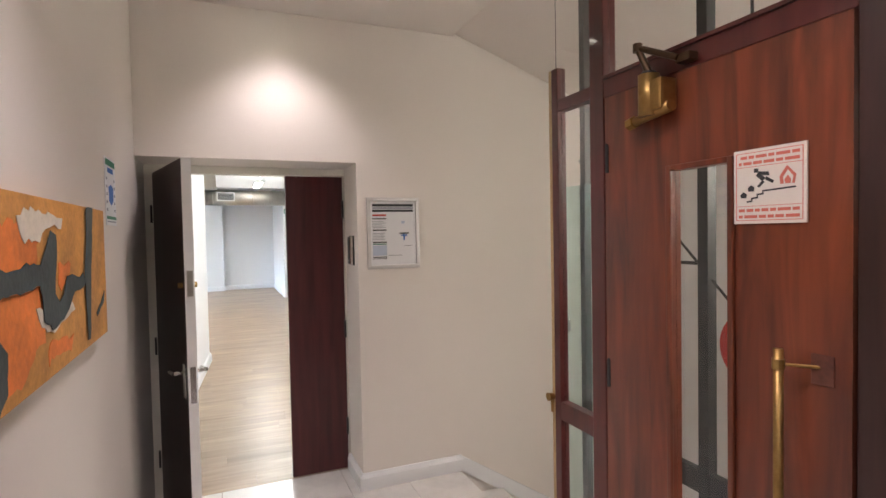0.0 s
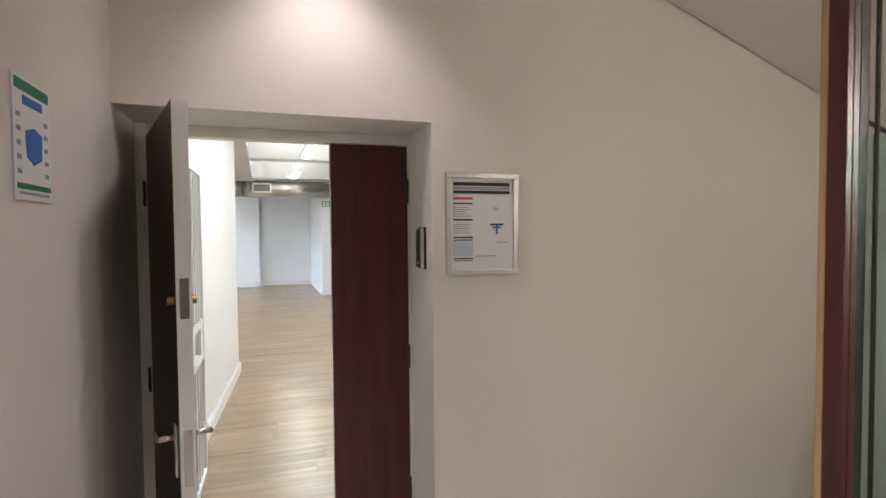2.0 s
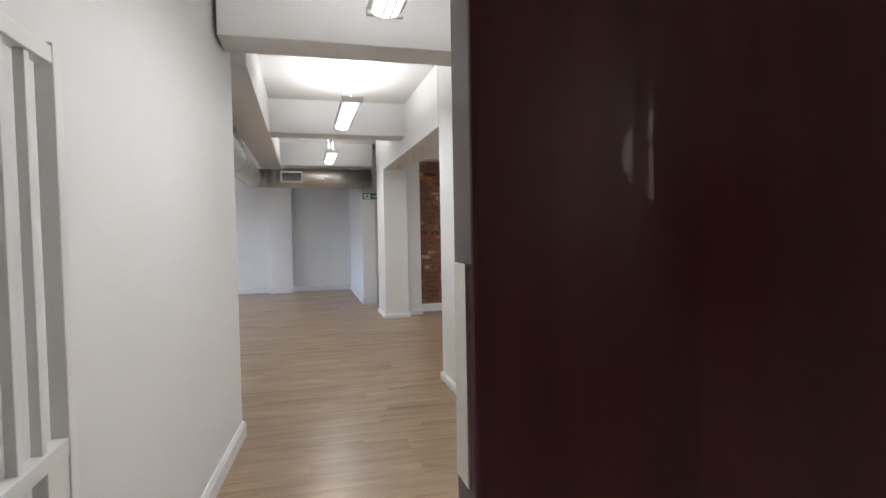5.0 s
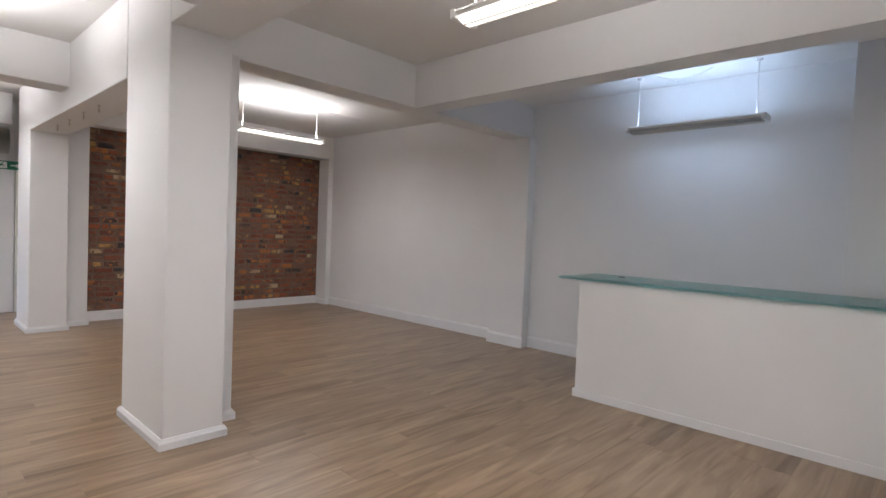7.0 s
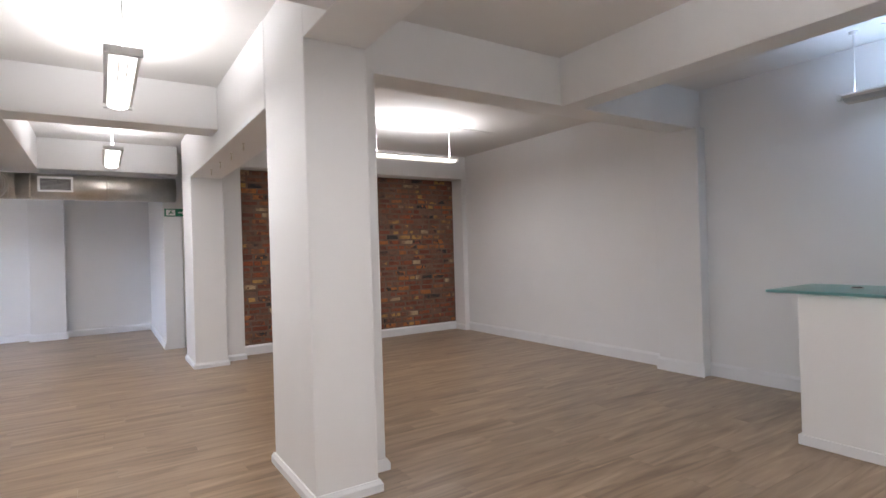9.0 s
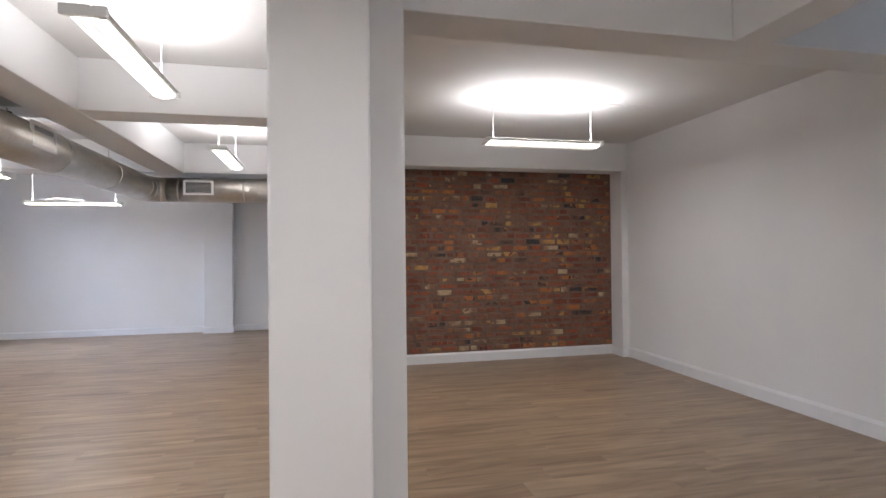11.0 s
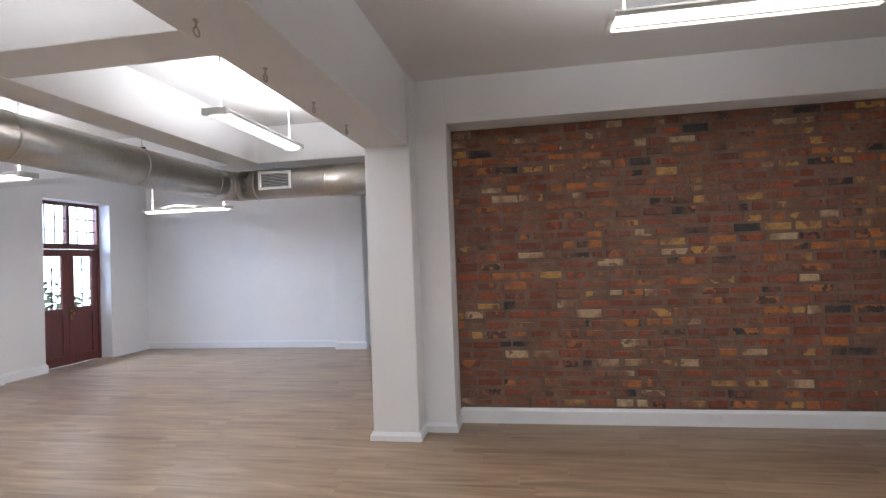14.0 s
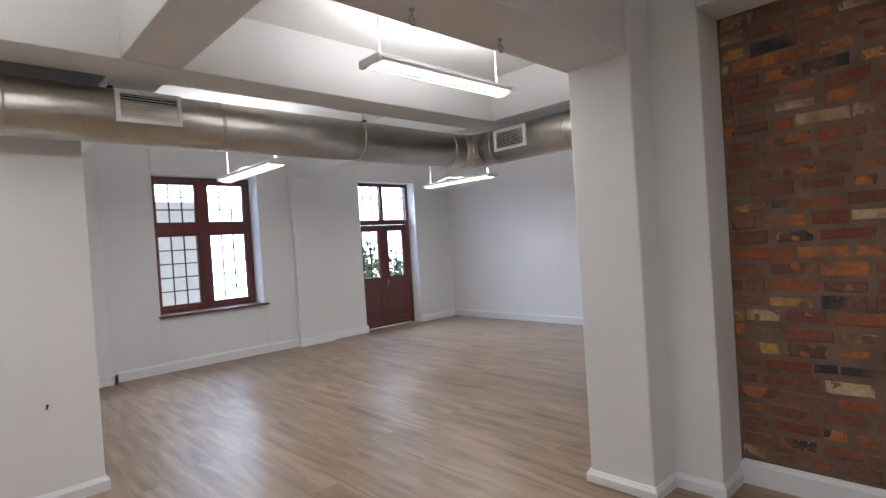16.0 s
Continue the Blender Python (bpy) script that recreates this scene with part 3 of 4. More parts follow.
# ---- switch plate beside the entrance ----
sw = thing("wall_switch", "white plastic intercom handset on a wall plate", "intercom", (1.86, 2.336, 1.235))
part("plate", box(bag(), -0.05, 0.05, 0, 0.02, -0.06, 0.06, 0.005), PLASTIC, sw)
part("cover", box(bag(), 0.06, 0.10, 0, 0.05, -0.03, 0.06, 0.006), PLASTIC, sw, "grey-white side cover")
part("handset", box(bag(), -0.035, 0.03, 0.02, 0.055, -0.075, 0.055, 0.008), PLASTIC, sw)
for i in range(4):
    for k in range(2):
        part("button", box(bag(), -0.018 + 0.02 * k, -0.008 + 0.02 * k, 0.055, 0.058, -0.03 + i * 0.018, -0.022 + i * 0.018, 0.001), DIM, sw)
sw.scale = (0.85, 0.8, 0.85)

# ---- exit door and sign ----
ed = thing("exit_door", "white painted fire exit door with black push handle, closed", "door", (1.86, 12.1, 0))
part("frame_post", box(bag(), 0.0, 0.06, -0.012, 0.1, 0, 2.045, 0.004), IVORY, ed)
part("frame_post", box(bag(), 0.86, 0.915, -0.012, 0.1, 0, 2.045, 0.004), IVORY, ed)
part("frame_head", box(bag(), 0.06, 0.86, -0.012, 0.1, 1.99, 2.045, 0.004), IVORY, ed)
part("leaf", box(bag(), 0.063, 0.857, 0.02, 0.064, 0.008, 1.987, 0.003), WHITE, ed)
part("push_bar", box(bag(), 0.10, 0.82, -0.05, -0.01, 0.86, 0.92, 0.008), BLACK, ed)
part("bar_end", box(bag(), 0.07, 0.13, -0.05, 0.02, 0.82, 0.96, 0.006), BLACK, ed)
es = thing("exit_sign", "green and white emergency exit sign over the door", "sign", (1.61, 12.09, 2.06))
part("board", box(bag(), 0, 0.34, -0.006, 0.01, 0, 0.12), GREENINK, es)
part("figure_panel", box(bag(), 0.02, 0.15, -0.009, -0.005, 0.015, 0.105), WHITE, es)
bm = bag()
for pth in ([(0.05, 0.03), (0.07, 0.03), (0.10, 0.075), (0.085, 0.085)], [(0.07, 0.055), (0.115, 0.045), (0.12, 0.055), (0.08, 0.07)], [(0.095, 0.082), (0.11, 0.082), (0.11, 0.097), (0.095, 0.097)]):
    poly(bm, [(x, -0.010, z) for x, z in pth], (0, -0.002, 0))
part("running_mark", bm, GREENINK, es)
bm = bag()
poly(bm, [(x, -0.007, z) for x, z in [(0.19, 0.05), (0.25, 0.05), (0.25, 0.03), (0.30, 0.06), (0.25, 0.09), (0.25, 0.07), (0.19, 0.07)]], (0, -0.003, 0))
part("arrow", bm, WHITE, es)


def cable(label, pts, r=0.005):
    """A thin white flex that sags along its points."""
    cu = bpy.data.curves.new("ceiling_cable", "CURVE")
    cu.dimensions, cu.bevel_depth, cu.bevel_resolution = "3D", r, 2
    sp_ = cu.splines.new("BEZIER")
    sp_.bezier_points.add(len(pts) - 1)
    for p, c in zip(sp_.bezier_points, pts):
        p.co, p.handle_left_type, p.handle_right_type = c, "AUTO", "AUTO"
    cu.materials.append(PLASTIC)
    return tagged(new("ceiling_cable", cu), label, "cable", "lamp cables")


cable("thin white flex clipped along the ceiling", [(4.65, 8.68, TOP - 0.008), (5.0, 8.71, TOP - 0.012), (5.45, 8.74, TOP - 0.006)])
cable("white flex looping below the ceiling", [(5.78, 4.45, TOP - 0.005), (5.78, 4.3, TOP - 0.06), (5.78, 4.1, TOP - 0.06), (5.78, 3.95, TOP - 0.005)])
for y in (9.85, 12.85):
    cable("white flex drooping to the pendant lamp", [(-2.2, y, 2.353), (-2.0, y + 0.02, 2.40), (-1.75, y, 2.375), (-1.45, y, 2.353)], 0.0025)
cable("white conduit run to the lamp on the ceiling", [(0.91, 9.5, TOP - 0.01), (1.2, 9.3, TOP - 0.012), (1.73, 9.0, TOP - 0.01)])
so = thing("wall_socket", "small white wall socket above the skirting", "socket", (-4.03, 8.72, 0.2))
part("plate", box(bag(), 0, 0.012, -0.04, 0.04, -0.04, 0.04, 0.003), PLASTIC, so)
part("insert", box(bag(), 0.012, 0.015, -0.02, 0.02, -0.02, 0.02, 0.001), WHITE, so)
sk = thing("brick_wall_socket", "flush white cover plate on the skirting", "cover plate", (4.55, 10.762, 0.08))
part("plate", box(bag(), -0.05, 0.05, -0.006, 0, -0.022, 0.022, 0.002), PLASTIC, sk)
part("screw", tube(bag(), (0.035, -0.006, 0), (0.035, -0.008, 0), 0.005, None, 10), STEEL, sk)
mk = bag()
poly(mk, [(-0.6195, 7.930, 0.60), (-0.6195, 7.945, 0.605), (-0.6195, 7.950, 0.63), (-0.6195, 7.938, 0.64), (-0.6195, 7.935, 0.615)], (0.001, 0, 0))
built("scuff_mark", mk, BLACK, "small dark chip in the white plaster", "scuff", "thing")

# ---- landing outside the office ----
slab("wall_landing_west", -0.45, -0.2, -3.2, 1.653, 0, 2.75, HALLW, "cream plastered landing wall", "wall")
slab("wall_landing_south", -0.45, 3.4, -3.4, -3.2, -1.2, 2.75, HALLW, "cream plastered landing wall", "wall")
slab("wall_landing_east", 3.2, 3.4, -3.2, 1.653, -1.2, 4.2, WALL, "white plastered stairwell wall", "wall")
slab("ceiling_landing", -0.45, 1.56, -3.4, 1.653, 2.75, 2.9, HALLW, "cream painted landing ceiling", "ceiling")
bm = bag()
poly(bm, [(1.56, -3.4, 2.77), (3.4, -3.4, 2.12), (3.4, -3.4, 2.4), (1.56, -3.4, 3.05)], (0, 5.05, 0))
built("stair_soffit", bm, HALLW, "cream plastered sloping underside of the stairs", "ceiling")
slab("floor_landing", -0.45, 1.56, -3.2, 1.98, -0.2, -0.012, MORTAR, "screed below the marble tiles", "floor")
steps = thing("stairs", "white marble stairs going down beside the landing", "stairs", (1.56, 0, 0), kind="structure")
for i in range(6):
    part("step", box(bag(), i * 0.27, i * 0.27 + 0.3, -3.2, 1.653, -1.2, -0.17 * (i + 1), 0.004), MARBLE, steps)
skirting("baseboard_24", [(1.56, 1.653), (0.93, 1.653), (0.93, 1.97)], 0.10)
skirting("baseboard_25", [(-0.2, 1.653), (-0.2, -3.2)], 0.10)
bm = bag()
poly(bm, [(1.56, 1.653, 0.0), (3.1, 1.653, -0.97), (3.1, 1.653, -0.87), (1.56, 1.653, 0.10)], (0, -0.018, 0))
built("baseboard_26", bm, SKIRT, "white skirting sloping down along the stairs", "skirting")

# double door
frame_ob = thing("door_frame", "ivory painted wooden door frame in the deep opening", "door frame", (0, 0, 0))
part("post", box(bag(), -0.2, -0.155, 1.985, 2.06, 0, 1.938, 0.004), IVORY, frame_ob)
part("post", box(bag(), 0.917, 0.936, 1.985, 2.06, 0, 1.938, 0.003), IVORY, frame_ob)
part("head", box(bag(), -0.155, 0.917, 1.985, 2.06, 1.892, 1.938, 0.004), IVORY, frame_ob)
rl = thing("door_leaf", "narrow burgundy stained wooden door leaf, closed", "door", (0.914, 2.0, 0.008))
part("panel", box(bag(), -0.351, 0, -0.02, 0.022, 0, 1.88, 0.003), BURG, rl)
for z in (0.22, 0.85, 1.62):
    part("hinge", tube(bag(), (-0.002, -0.024, z), (-0.002, -0.024, z + 0.11), 0.007, None, 10), DARKSTEEL, rl)
part("strike_plate", box(bag(), -0.3535, -0.3505, -0.012, 0.012, 0.78, 0.98), CHROME, rl)
part("strike_plate", box(bag(), -0.3535, -0.3505, -0.012, 0.012, 1.28, 1.42), CHROME, rl)
ll = thing("door_leaf", "wide door leaf, dark stained outside and white inside, standing open", "door", (-0.14, 2.0, 0.008))
part("panel", box(bag(), 0, 0.715, -0.022, 0.0, 0, 1.88, 0.002), DARKWOOD, ll, "dark stained outer face")
part("inner_face", box(bag(), 0.001, 0.7165, 0.0, 0.02, 0.001, 1.879, 0.002), WHITE, ll, "white painted inner face")
part("edge_strip", box(bag(), 0.7165, 0.722, -0.0225, 0.021, 0, 1.88, 0.001), WHITE, ll, "white painted edge")
for z in (0.2, 0.85, 1.60):
    part("hinge", tube(bag(), (0.002, -0.03, z), (0.002, -0.03, z + 0.10), 0.008, None, 10), BLACK, ll)
part("lock_plate", box(bag(), 0.722, 0.7245, -0.013, 0.012, 0.74, 0.91), CHROME, ll, "steel lock plate")
part("upper_lock", box(bag(), 0.722, 0.7245, -0.013, 0.012, 1.24, 1.36), STEEL, ll, "dull steel lock plate")
for side, y0 in ((-1, -0.022), (1, 0.02)):
    handle = part("handle_plate", box(bag(), 0.655, 0.69, min(y0, y0 + side * 0.008), max(y0, y0 + side * 0.008), 0.76, 0.92, 0.002), CHROME, ll)
    bm = tube(bag(), (0.672, y0, 0.88), (0.672, y0 + side * 0.05, 0.88), 0.009, None, 10)
    tube(bm, (0.677, y0 + side * 0.05, 0.88), (0.58, y0 + side * 0.05, 0.872), 0.009, 0.008, 10)
    part("lever", bm, CHROME, handle, "", True)
    part("thumb_turn", tube(bag(), (0.672, y0, 1.29), (0.672, y0 + side * 0.02, 1.29), 0.013, None, 12), BRASS, ll)
ll.rotation_euler = (0, 0, radians(-74.5))

# security gate
gate = thing("security_gate", "white painted steel security gate, swung open inside the doorway", "gate", (-0.105, 2.36, 0.02))
W, H = 0.76, 1.87
part("stile", box(bag(), 0, 0.04, -0.03, 0.03, 0, H, 0.003), WHITE, gate)
part("stile", box(bag(), W - 0.04, W, -0.02, 0.02, 0, H, 0.003), WHITE, gate)
for z in (0, 0.72, 0.92, H - 0.05):
    part("rail", box(bag(), 0.04, W - 0.04, -0.018, 0.018, z, z + 0.04, 0.003), WHITE, gate)
for i in range(6):
    x = 0.04 + (i + 1) * (W - 0.08) / 7
    for z0, z1 in ((0.04, 0.72), (0.96, H - 0.05)):
        part("bar", box(bag(), x - 0.011, x + 0.011, -0.011, 0.011, z0, z1, 0.002), WHITE, gate)
part("lock_box", box(bag(), W - 0.14, W - 0.04, -0.016, 0.016, 0.76, 0.92, 0.003), WHITE, gate)
gate.rotation_euler = (0, 0, radians(89))
gp = thing("gate_post", "white steel gate post bolted to the door frame", "gate post", (-0.135, 2.07, 0.0))
part("post", box(bag(), -0.02, 0.028, 0, 0.045, 0, 1.9, 0.003), WHITE, gp)
for z, hole in ((0.875, -0.045), (1.652, 0.15)):
    strap = part("hinge_strap", box(bag(), -0.004, 0.016, 0.045, 0.29, z, z + 0.045, 0.002), WHITE, gp)
    part("pin", tube(bag(), (0.012, 0.25, z - 0.03), (0.012, 0.25, z + 0.085), 0.014, None, 12), WHITE, gp)
    part("bolt_hole", tube(bag(), (0.027, 0.022, z + hole), (0.031, 0.022, z + hole), 0.012, None, 12), BLACK, gp)
    for y in (0.09, 0.15):
        part("bolt", tube(bag(), (0.016, y, z + 0.022), (0.022, y, z + 0.022), 0.008, None, 8), STEEL, strap)

# painting
pt = thing("painting", "orange abstract canvas with charcoal brush strokes on the wall", "painting", (-0.2, 0, 0))
P0, P1, PZ0, PZ1 = -0.78, 0.655, 1.212, 1.615
part("canvas", box(bag(), 0.002, 0.035, P0, P1, PZ0, PZ1, 0.003), ORANGE, pt)
brush = random.Random(21)


def stroke(name, pts, mat, lift, ragged=0.006):
    """A flat dab of paint with a ragged rim, its outline given along the wall and in height."""
    rim = []
    for (ya, za), (yb, zb) in zip(pts, pts[1:] + pts[:1]):
        n_ = max(1, int(math.hypot(yb - ya, zb - za) / 0.022))
        for k in range(n_):
            f = k / n_
            y = ya + (yb - ya) * f + brush.uniform(-ragged, ragged)
            z = za + (zb - za) * f + brush.uniform(-ragged, ragged)
            rim.append((0.0352 + lift, max(P0, min(P1, y)), max(PZ0, min(PZ1, z))))
    return part(name, poly(bag(), rim, (0.0012, 0, 0)), mat, pt)


stroke("hot_patch", [(-0.02, 1.545), (-0.06, 1.46), (0.03, 1.40), (-0.02, 1.30), (-0.2, 1.235), (-0.7, 1.23), (-0.72, 1.58), (-0.3, 1.56)], HOT, 0.0, 0.012)
stroke("hot_patch", [(0.10, 1.47), (0.22, 1.455), (0.18, 1.40), (0.11, 1.41)], HOT, 0.0, 0.01)
stroke("hot_patch", [(0.02, 1.30), (0.22, 1.27), (0.20, 1.24), (0.0, 1.25)], HOT, 0.0, 0.01)
stroke("cream_patch", [(-0.16, 1.575), (-0.05, 1.585), (0.153, 1.572), (0.14, 1.552), (0.02, 1.545), (-0.03, 1.52), (-0.14, 1.52)], CREAM, 0.0016, 0.008)
stroke("cream_patch", [(-0.065, 1.38), (-0.04, 1.33), (0.05, 1.305), (0.08, 1.32), (0.2, 1.335), (0.233, 1.345), (0.22, 1.362), (0.1, 1.365)], CREAM, 0.0016, 0.007)
stroke("brush_stroke", [(0.392, 1.615), (0.472, 1.615), (0.45, 1.52), (0.425, 1.42), (0.405, 1.32), (0.395, 1.235), (0.365, 1.235), (0.36, 1.33), (0.345, 1.41), (0.375, 1.50)], CHARCOAL, 0.0032, 0.004)
stroke("brush_stroke", [(-0.30, 1.475), (-0.19, 1.462), (-0.13, 1.475), (-0.041, 1.468), (0.0, 1.505), (0.035, 1.54), (0.075, 1.535), (0.085, 1.49), (0.06, 1.44), (0.055, 1.40), (0.09, 1.378),
                        (0.13, 1.39), (0.16, 1.43), (0.21, 1.437), (0.26, 1.42), (0.32, 1.43), (0.35, 1.40), (0.30, 1.387), (0.23, 1.387), (0.19, 1.36), (0.12, 1.33), (0.03, 1.32),
                        (-0.03, 1.35), (-0.035, 1.40), (-0.05, 1.428), (-0.12, 1.418), (-0.30, 1.42)], CHARCOAL, 0.0048, 0.004)
stroke("brush_stroke", [(0.600, 1.355), (0.59, 1.32), (0.49, 1.288), (0.475, 1.298), (0.56, 1.33)], CHARCOAL, 0.0032, 0.003)
stroke("brush_stroke", [(-0.28, 1.35), (-0.235, 1.32), (-0.245, 1.25), (-0.3, 1.215), (-0.34, 1.3)], CHARCOAL, 0.0032)
stroke("brush_stroke", [(-0.62, 1.615), (-0.55, 1.615), (-0.58, 1.4), (-0.50, 1.215), (-0.58, 1.215), (-0.66, 1.4)], CHARCOAL, 0.0032)

# poster
po = thing("poster", "white information poster with blue mask picture, taped to the wall", "poster", (-0.2, 0.887, 1.573))
part("sheet", box(bag(), 0.001, 0.004, 0, 0.21, 0, 0.335), PAPER, po)
for z0, z1, y0, y1, mm in ((0.295, 0.325, 0.01, 0.2, GREENINK), (0.015, 0.022, 0.02, 0.19, GREYINK), (0.26, 0.285, 0.05, 0.16, BLUEINK), (0.03, 0.045, 0.01, 0.2, GREENINK)):
    part("print_bar", box(bag(), 0.004, 0.005, y0, y1, z0, z1), mm, po)
bm = bag()
poly(bm, [(0.004, y, z) for y, z in [(0.065, 0.12), (0.105, 0.10), (0.15, 0.12), (0.155, 0.19), (0.11, 0.205), (0.06, 0.19)]], (0.001, 0, 0))
part("mask_picture", bm, BLUEINK, po)
for i in range(5):
    for y in (0.025, 0.18):
        part("print_mark", box(bag(), 0.004, 0.005, y - 0.01, y + 0.01, 0.07 + i * 0.038, 0.083 + i * 0.038), GREYINK, po)

po.scale = (1, 0.94, 0.77)

# notice frame
nb = thing("notice_frame", "silver snap frame with a white printed notice on the wall", "notice frame", (0.984, 1.653, 1.312))
NW, NH = 0.326, 0.425
for b_ in ((0, NW, 0, 0.022), (0, NW, NH - 0.022, NH), (0, 0.022, 0.022, NH - 0.022), (NW - 0.022, NW, 0.022, NH - 0.022)):
    part("frame_rail", box(bag(), b_[0], b_[1], -0.018, 0, b_[2], b_[3], 0.003), ALU, nb)
part("sheet", box(bag(), 0.02, NW - 0.02, -0.006, -0.002, 0.02, NH - 0.02), PAPER, nb)
bars = [(0.035, 0.29, 0.372, 0.387, INK), (0.035, 0.29, 0.356, 0.369, GREYINK), (0.035, 0.29, 0.34, 0.353, INK), (0.035, 0.12, 0.315, 0.325, REDINK), (0.035, 0.12, 0.296, 0.302, INK),
        (0.035, 0.12, 0.228, 0.235, INK), (0.035, 0.12, 0.155, 0.162, INK), (0.035, 0.12, 0.145, 0.15, GREENINK), (0.035, 0.12, 0.08, 0.14, PALEINK), (0.035, 0.12, 0.068, 0.073, INK),
        (0.035, 0.12, 0.06, 0.063, INK), (0.20, 0.26, 0.207, 0.215, INK), (0.225, 0.235, 0.17, 0.207, BLUEINK), (0.21, 0.25, 0.195, 0.203, BLUEINK), (0.13, 0.22, 0.078, 0.08, INK), (0.23, 0.28, 0.135, 0.137, INK),
        (0.215, 0.235, 0.27, 0.285, PALEINK)]
bars += [(0.035, 0.11 - 0.01 * (i % 2), 0.175 + 0.009 * i, 0.178 + 0.009 * i, GREYINK) for i in range(5)]
bars += [(0.035, 0.115 - 0.012 * (i % 3), 0.245 + 0.009 * i, 0.248 + 0.009 * i, GREYINK) for i in range(5)]
for x0, x1, z0, z1, mm in bars:
    part("print_bar", box(bag(), x0, x1, -0.0075, -0.006, z0, z1), mm, nb)

# card reader on the reveal
cr = thing("card_reader", "slim black and silver card reader on the door reveal", "card reader", (0.93, 1.785, 1.335))
part("back_plate", box(bag(), -0.012, 0, -0.03, 0.03, 0, 0.135, 0.003), BLACK, cr)
part("cover", box(bag(), -0.03, -0.012, -0.026, 0.012, 0.006, 0.129, 0.006), BLACK, cr)
part("silver_edge", box(bag(), -0.028, -0.012, -0.032, -0.0265, 0.004, 0.131, 0.002), CHROME, cr)
part("light", box(bag(), -0.0315, -0.03, -0.018, -0.006, 0.018, 0.024), PLASTIC, cr)

cr.scale = (1, 1.5, 1.33)

# ---- glazed mahogany partition with a door ----
pa = thing("glazed_partition", "mahogany framed glazed partition beside the stairs", "partition", (1.478, 0, 0))
PT = 2.74
part("post", box(bag(), -0.03, 0.03, 0.108, 0.184, 0, PT, 0.004), MAHOGF, pa)
part("end_post", box(bag(), -0.022, 0.022, 0.395, 0.436, 0, 2.174, 0.003), MAHOGF, pa)
part("edge_strip", box(bag(), -0.024, 0.022, 0.436, 0.452, 0, 2.172, 0.002), LIPPING, pa, "pale wooden lipping on the edge")
# shade at this end of the mahogany is put into a darker wood colour
part("post", box(bag(), -0.03, 0.03, -0.80, -0.70, 0, PT, 0.004), DARKWOOD, pa, "mahogany end post, darkened to hold its shade")
for z0, z1 in ((0.0, 0.14), (0.745, 0.82), (1.998, 2.046)):
    part("rail", box(bag(), -0.022, 0.022, 0.184, 0.395, z0, z1, 0.003), MAHOGF, pa)
part("transom", box(bag(), -0.03, 0.03, -0.70, 0.108, 1.981, 2.057, 0.004), MAHOGF, pa)
part("transom_bead", box(bag(), -0.038, -0.03, -0.70, 0.108, 2.045, 2.057, 0.002), MAHOGF, pa)
# side panel darkened the same way, its shade held in the colour
part("fixed_side", box(bag(), -0.02, 0.02, -3.19, -0.80, 0, PT, 0.004), DARKWOOD, pa, "mahogany side panel, darkened to hold its shade")
for y0, y1, z0, z1 in ((0.184, 0.395, 0.82, 1.998), (0.184, 0.395, 0.14, 0.745), (0.184, 0.43, 2.046, PT), (-0.70, 0.108, 2.057, PT)):
    pane = part("pane", box(bag(), -0.004, 0.004, y0, y1, z0, z1), PANE, pa)
    pane.visible_shadow = False
knob = part("knob", tube(bag(), (-0.022, 0.445, 0.83), (-0.05, 0.445, 0.83), 0.012, 0.017, 14), BRASS, pa, "brass knob")
part("knob_drop", tube(bag(), (-0.03, 0.445, 0.83), (-0.03, 0.445, 0.765), 0.008, 0.005, 10), BRASS, knob)
tg = thing("glass_screen", "pale teal glass screen standing behind the partition", "glass screen", (1.53, 0, 0))
sheet = part("sheet", box(bag(), -0.004, 0.004, 0.10, 0.46, -0.0, 1.70, 0.001), glass("pale_teal_glass", (0.72, 0.93, 0.90)), tg)
sheet.visible_shadow = False
for z in (0.05, 1.1):
    part("clamp", box(bag(), -0.012, 0.012, 0.425, 0.462, z, z + 0.05, 0.003), CHROME, tg)
dl = thing("glazed_door", "polished mahogany door with a narrow glass panel", "door", (1.462, -0.695, 0.008))
DW, DH = 0.79, 1.97
for b_ in ((0, 0.295, 0, DH), (0.495, DW, 0, DH), (0.295, 0.495, 0, 0.28), (0.295, 0.495, 1.685, DH)):
    part("panel", box(bag(), -0.02, 0.02, *b_), MAHOG, dl)
pane = part("vision_pane", box(bag(), -0.003, 0.003, 0.295, 0.495, 0.28, 1.685), PANE, dl)
pane.visible_shadow = False
for b_ in ((0.281, 0.298, 0.262, 1.70), (0.490, 0.508, 0.262, 1.70), (0.298, 0.490, 1.683, 1.70), (0.298, 0.490, 0.262, 0.282)):
    part("bead", box(bag(), -0.032, -0.02, *b_, 0.004), MAHOG, dl)
for z in (0.96, 1.71):
    hinge = part("hinge", tube(bag(), (-0.022, DW - 0.012, z), (-0.022, DW - 0.012, z + 0.09), 0.007, None, 10), DARKSTEEL, dl)
    part("hinge_tip", tube(bag(), (-0.022, DW - 0.012, z + 0.09), (-0.022, DW - 0.012, z + 0.1), 0.008, 0.003, 10), DARKSTEEL, hinge)
handle = part("pull_bar", tube(bag(), (-0.07, 0.13, 0.42), (-0.07, 0.13, 1.226), 0.011, None, 16), BRASS, dl, "brass pull bar", True)
WORN = material("worn_polish", (0.13, 0.045, 0.03), 0.6, vary=0.4, scale=20, bump=0.05)
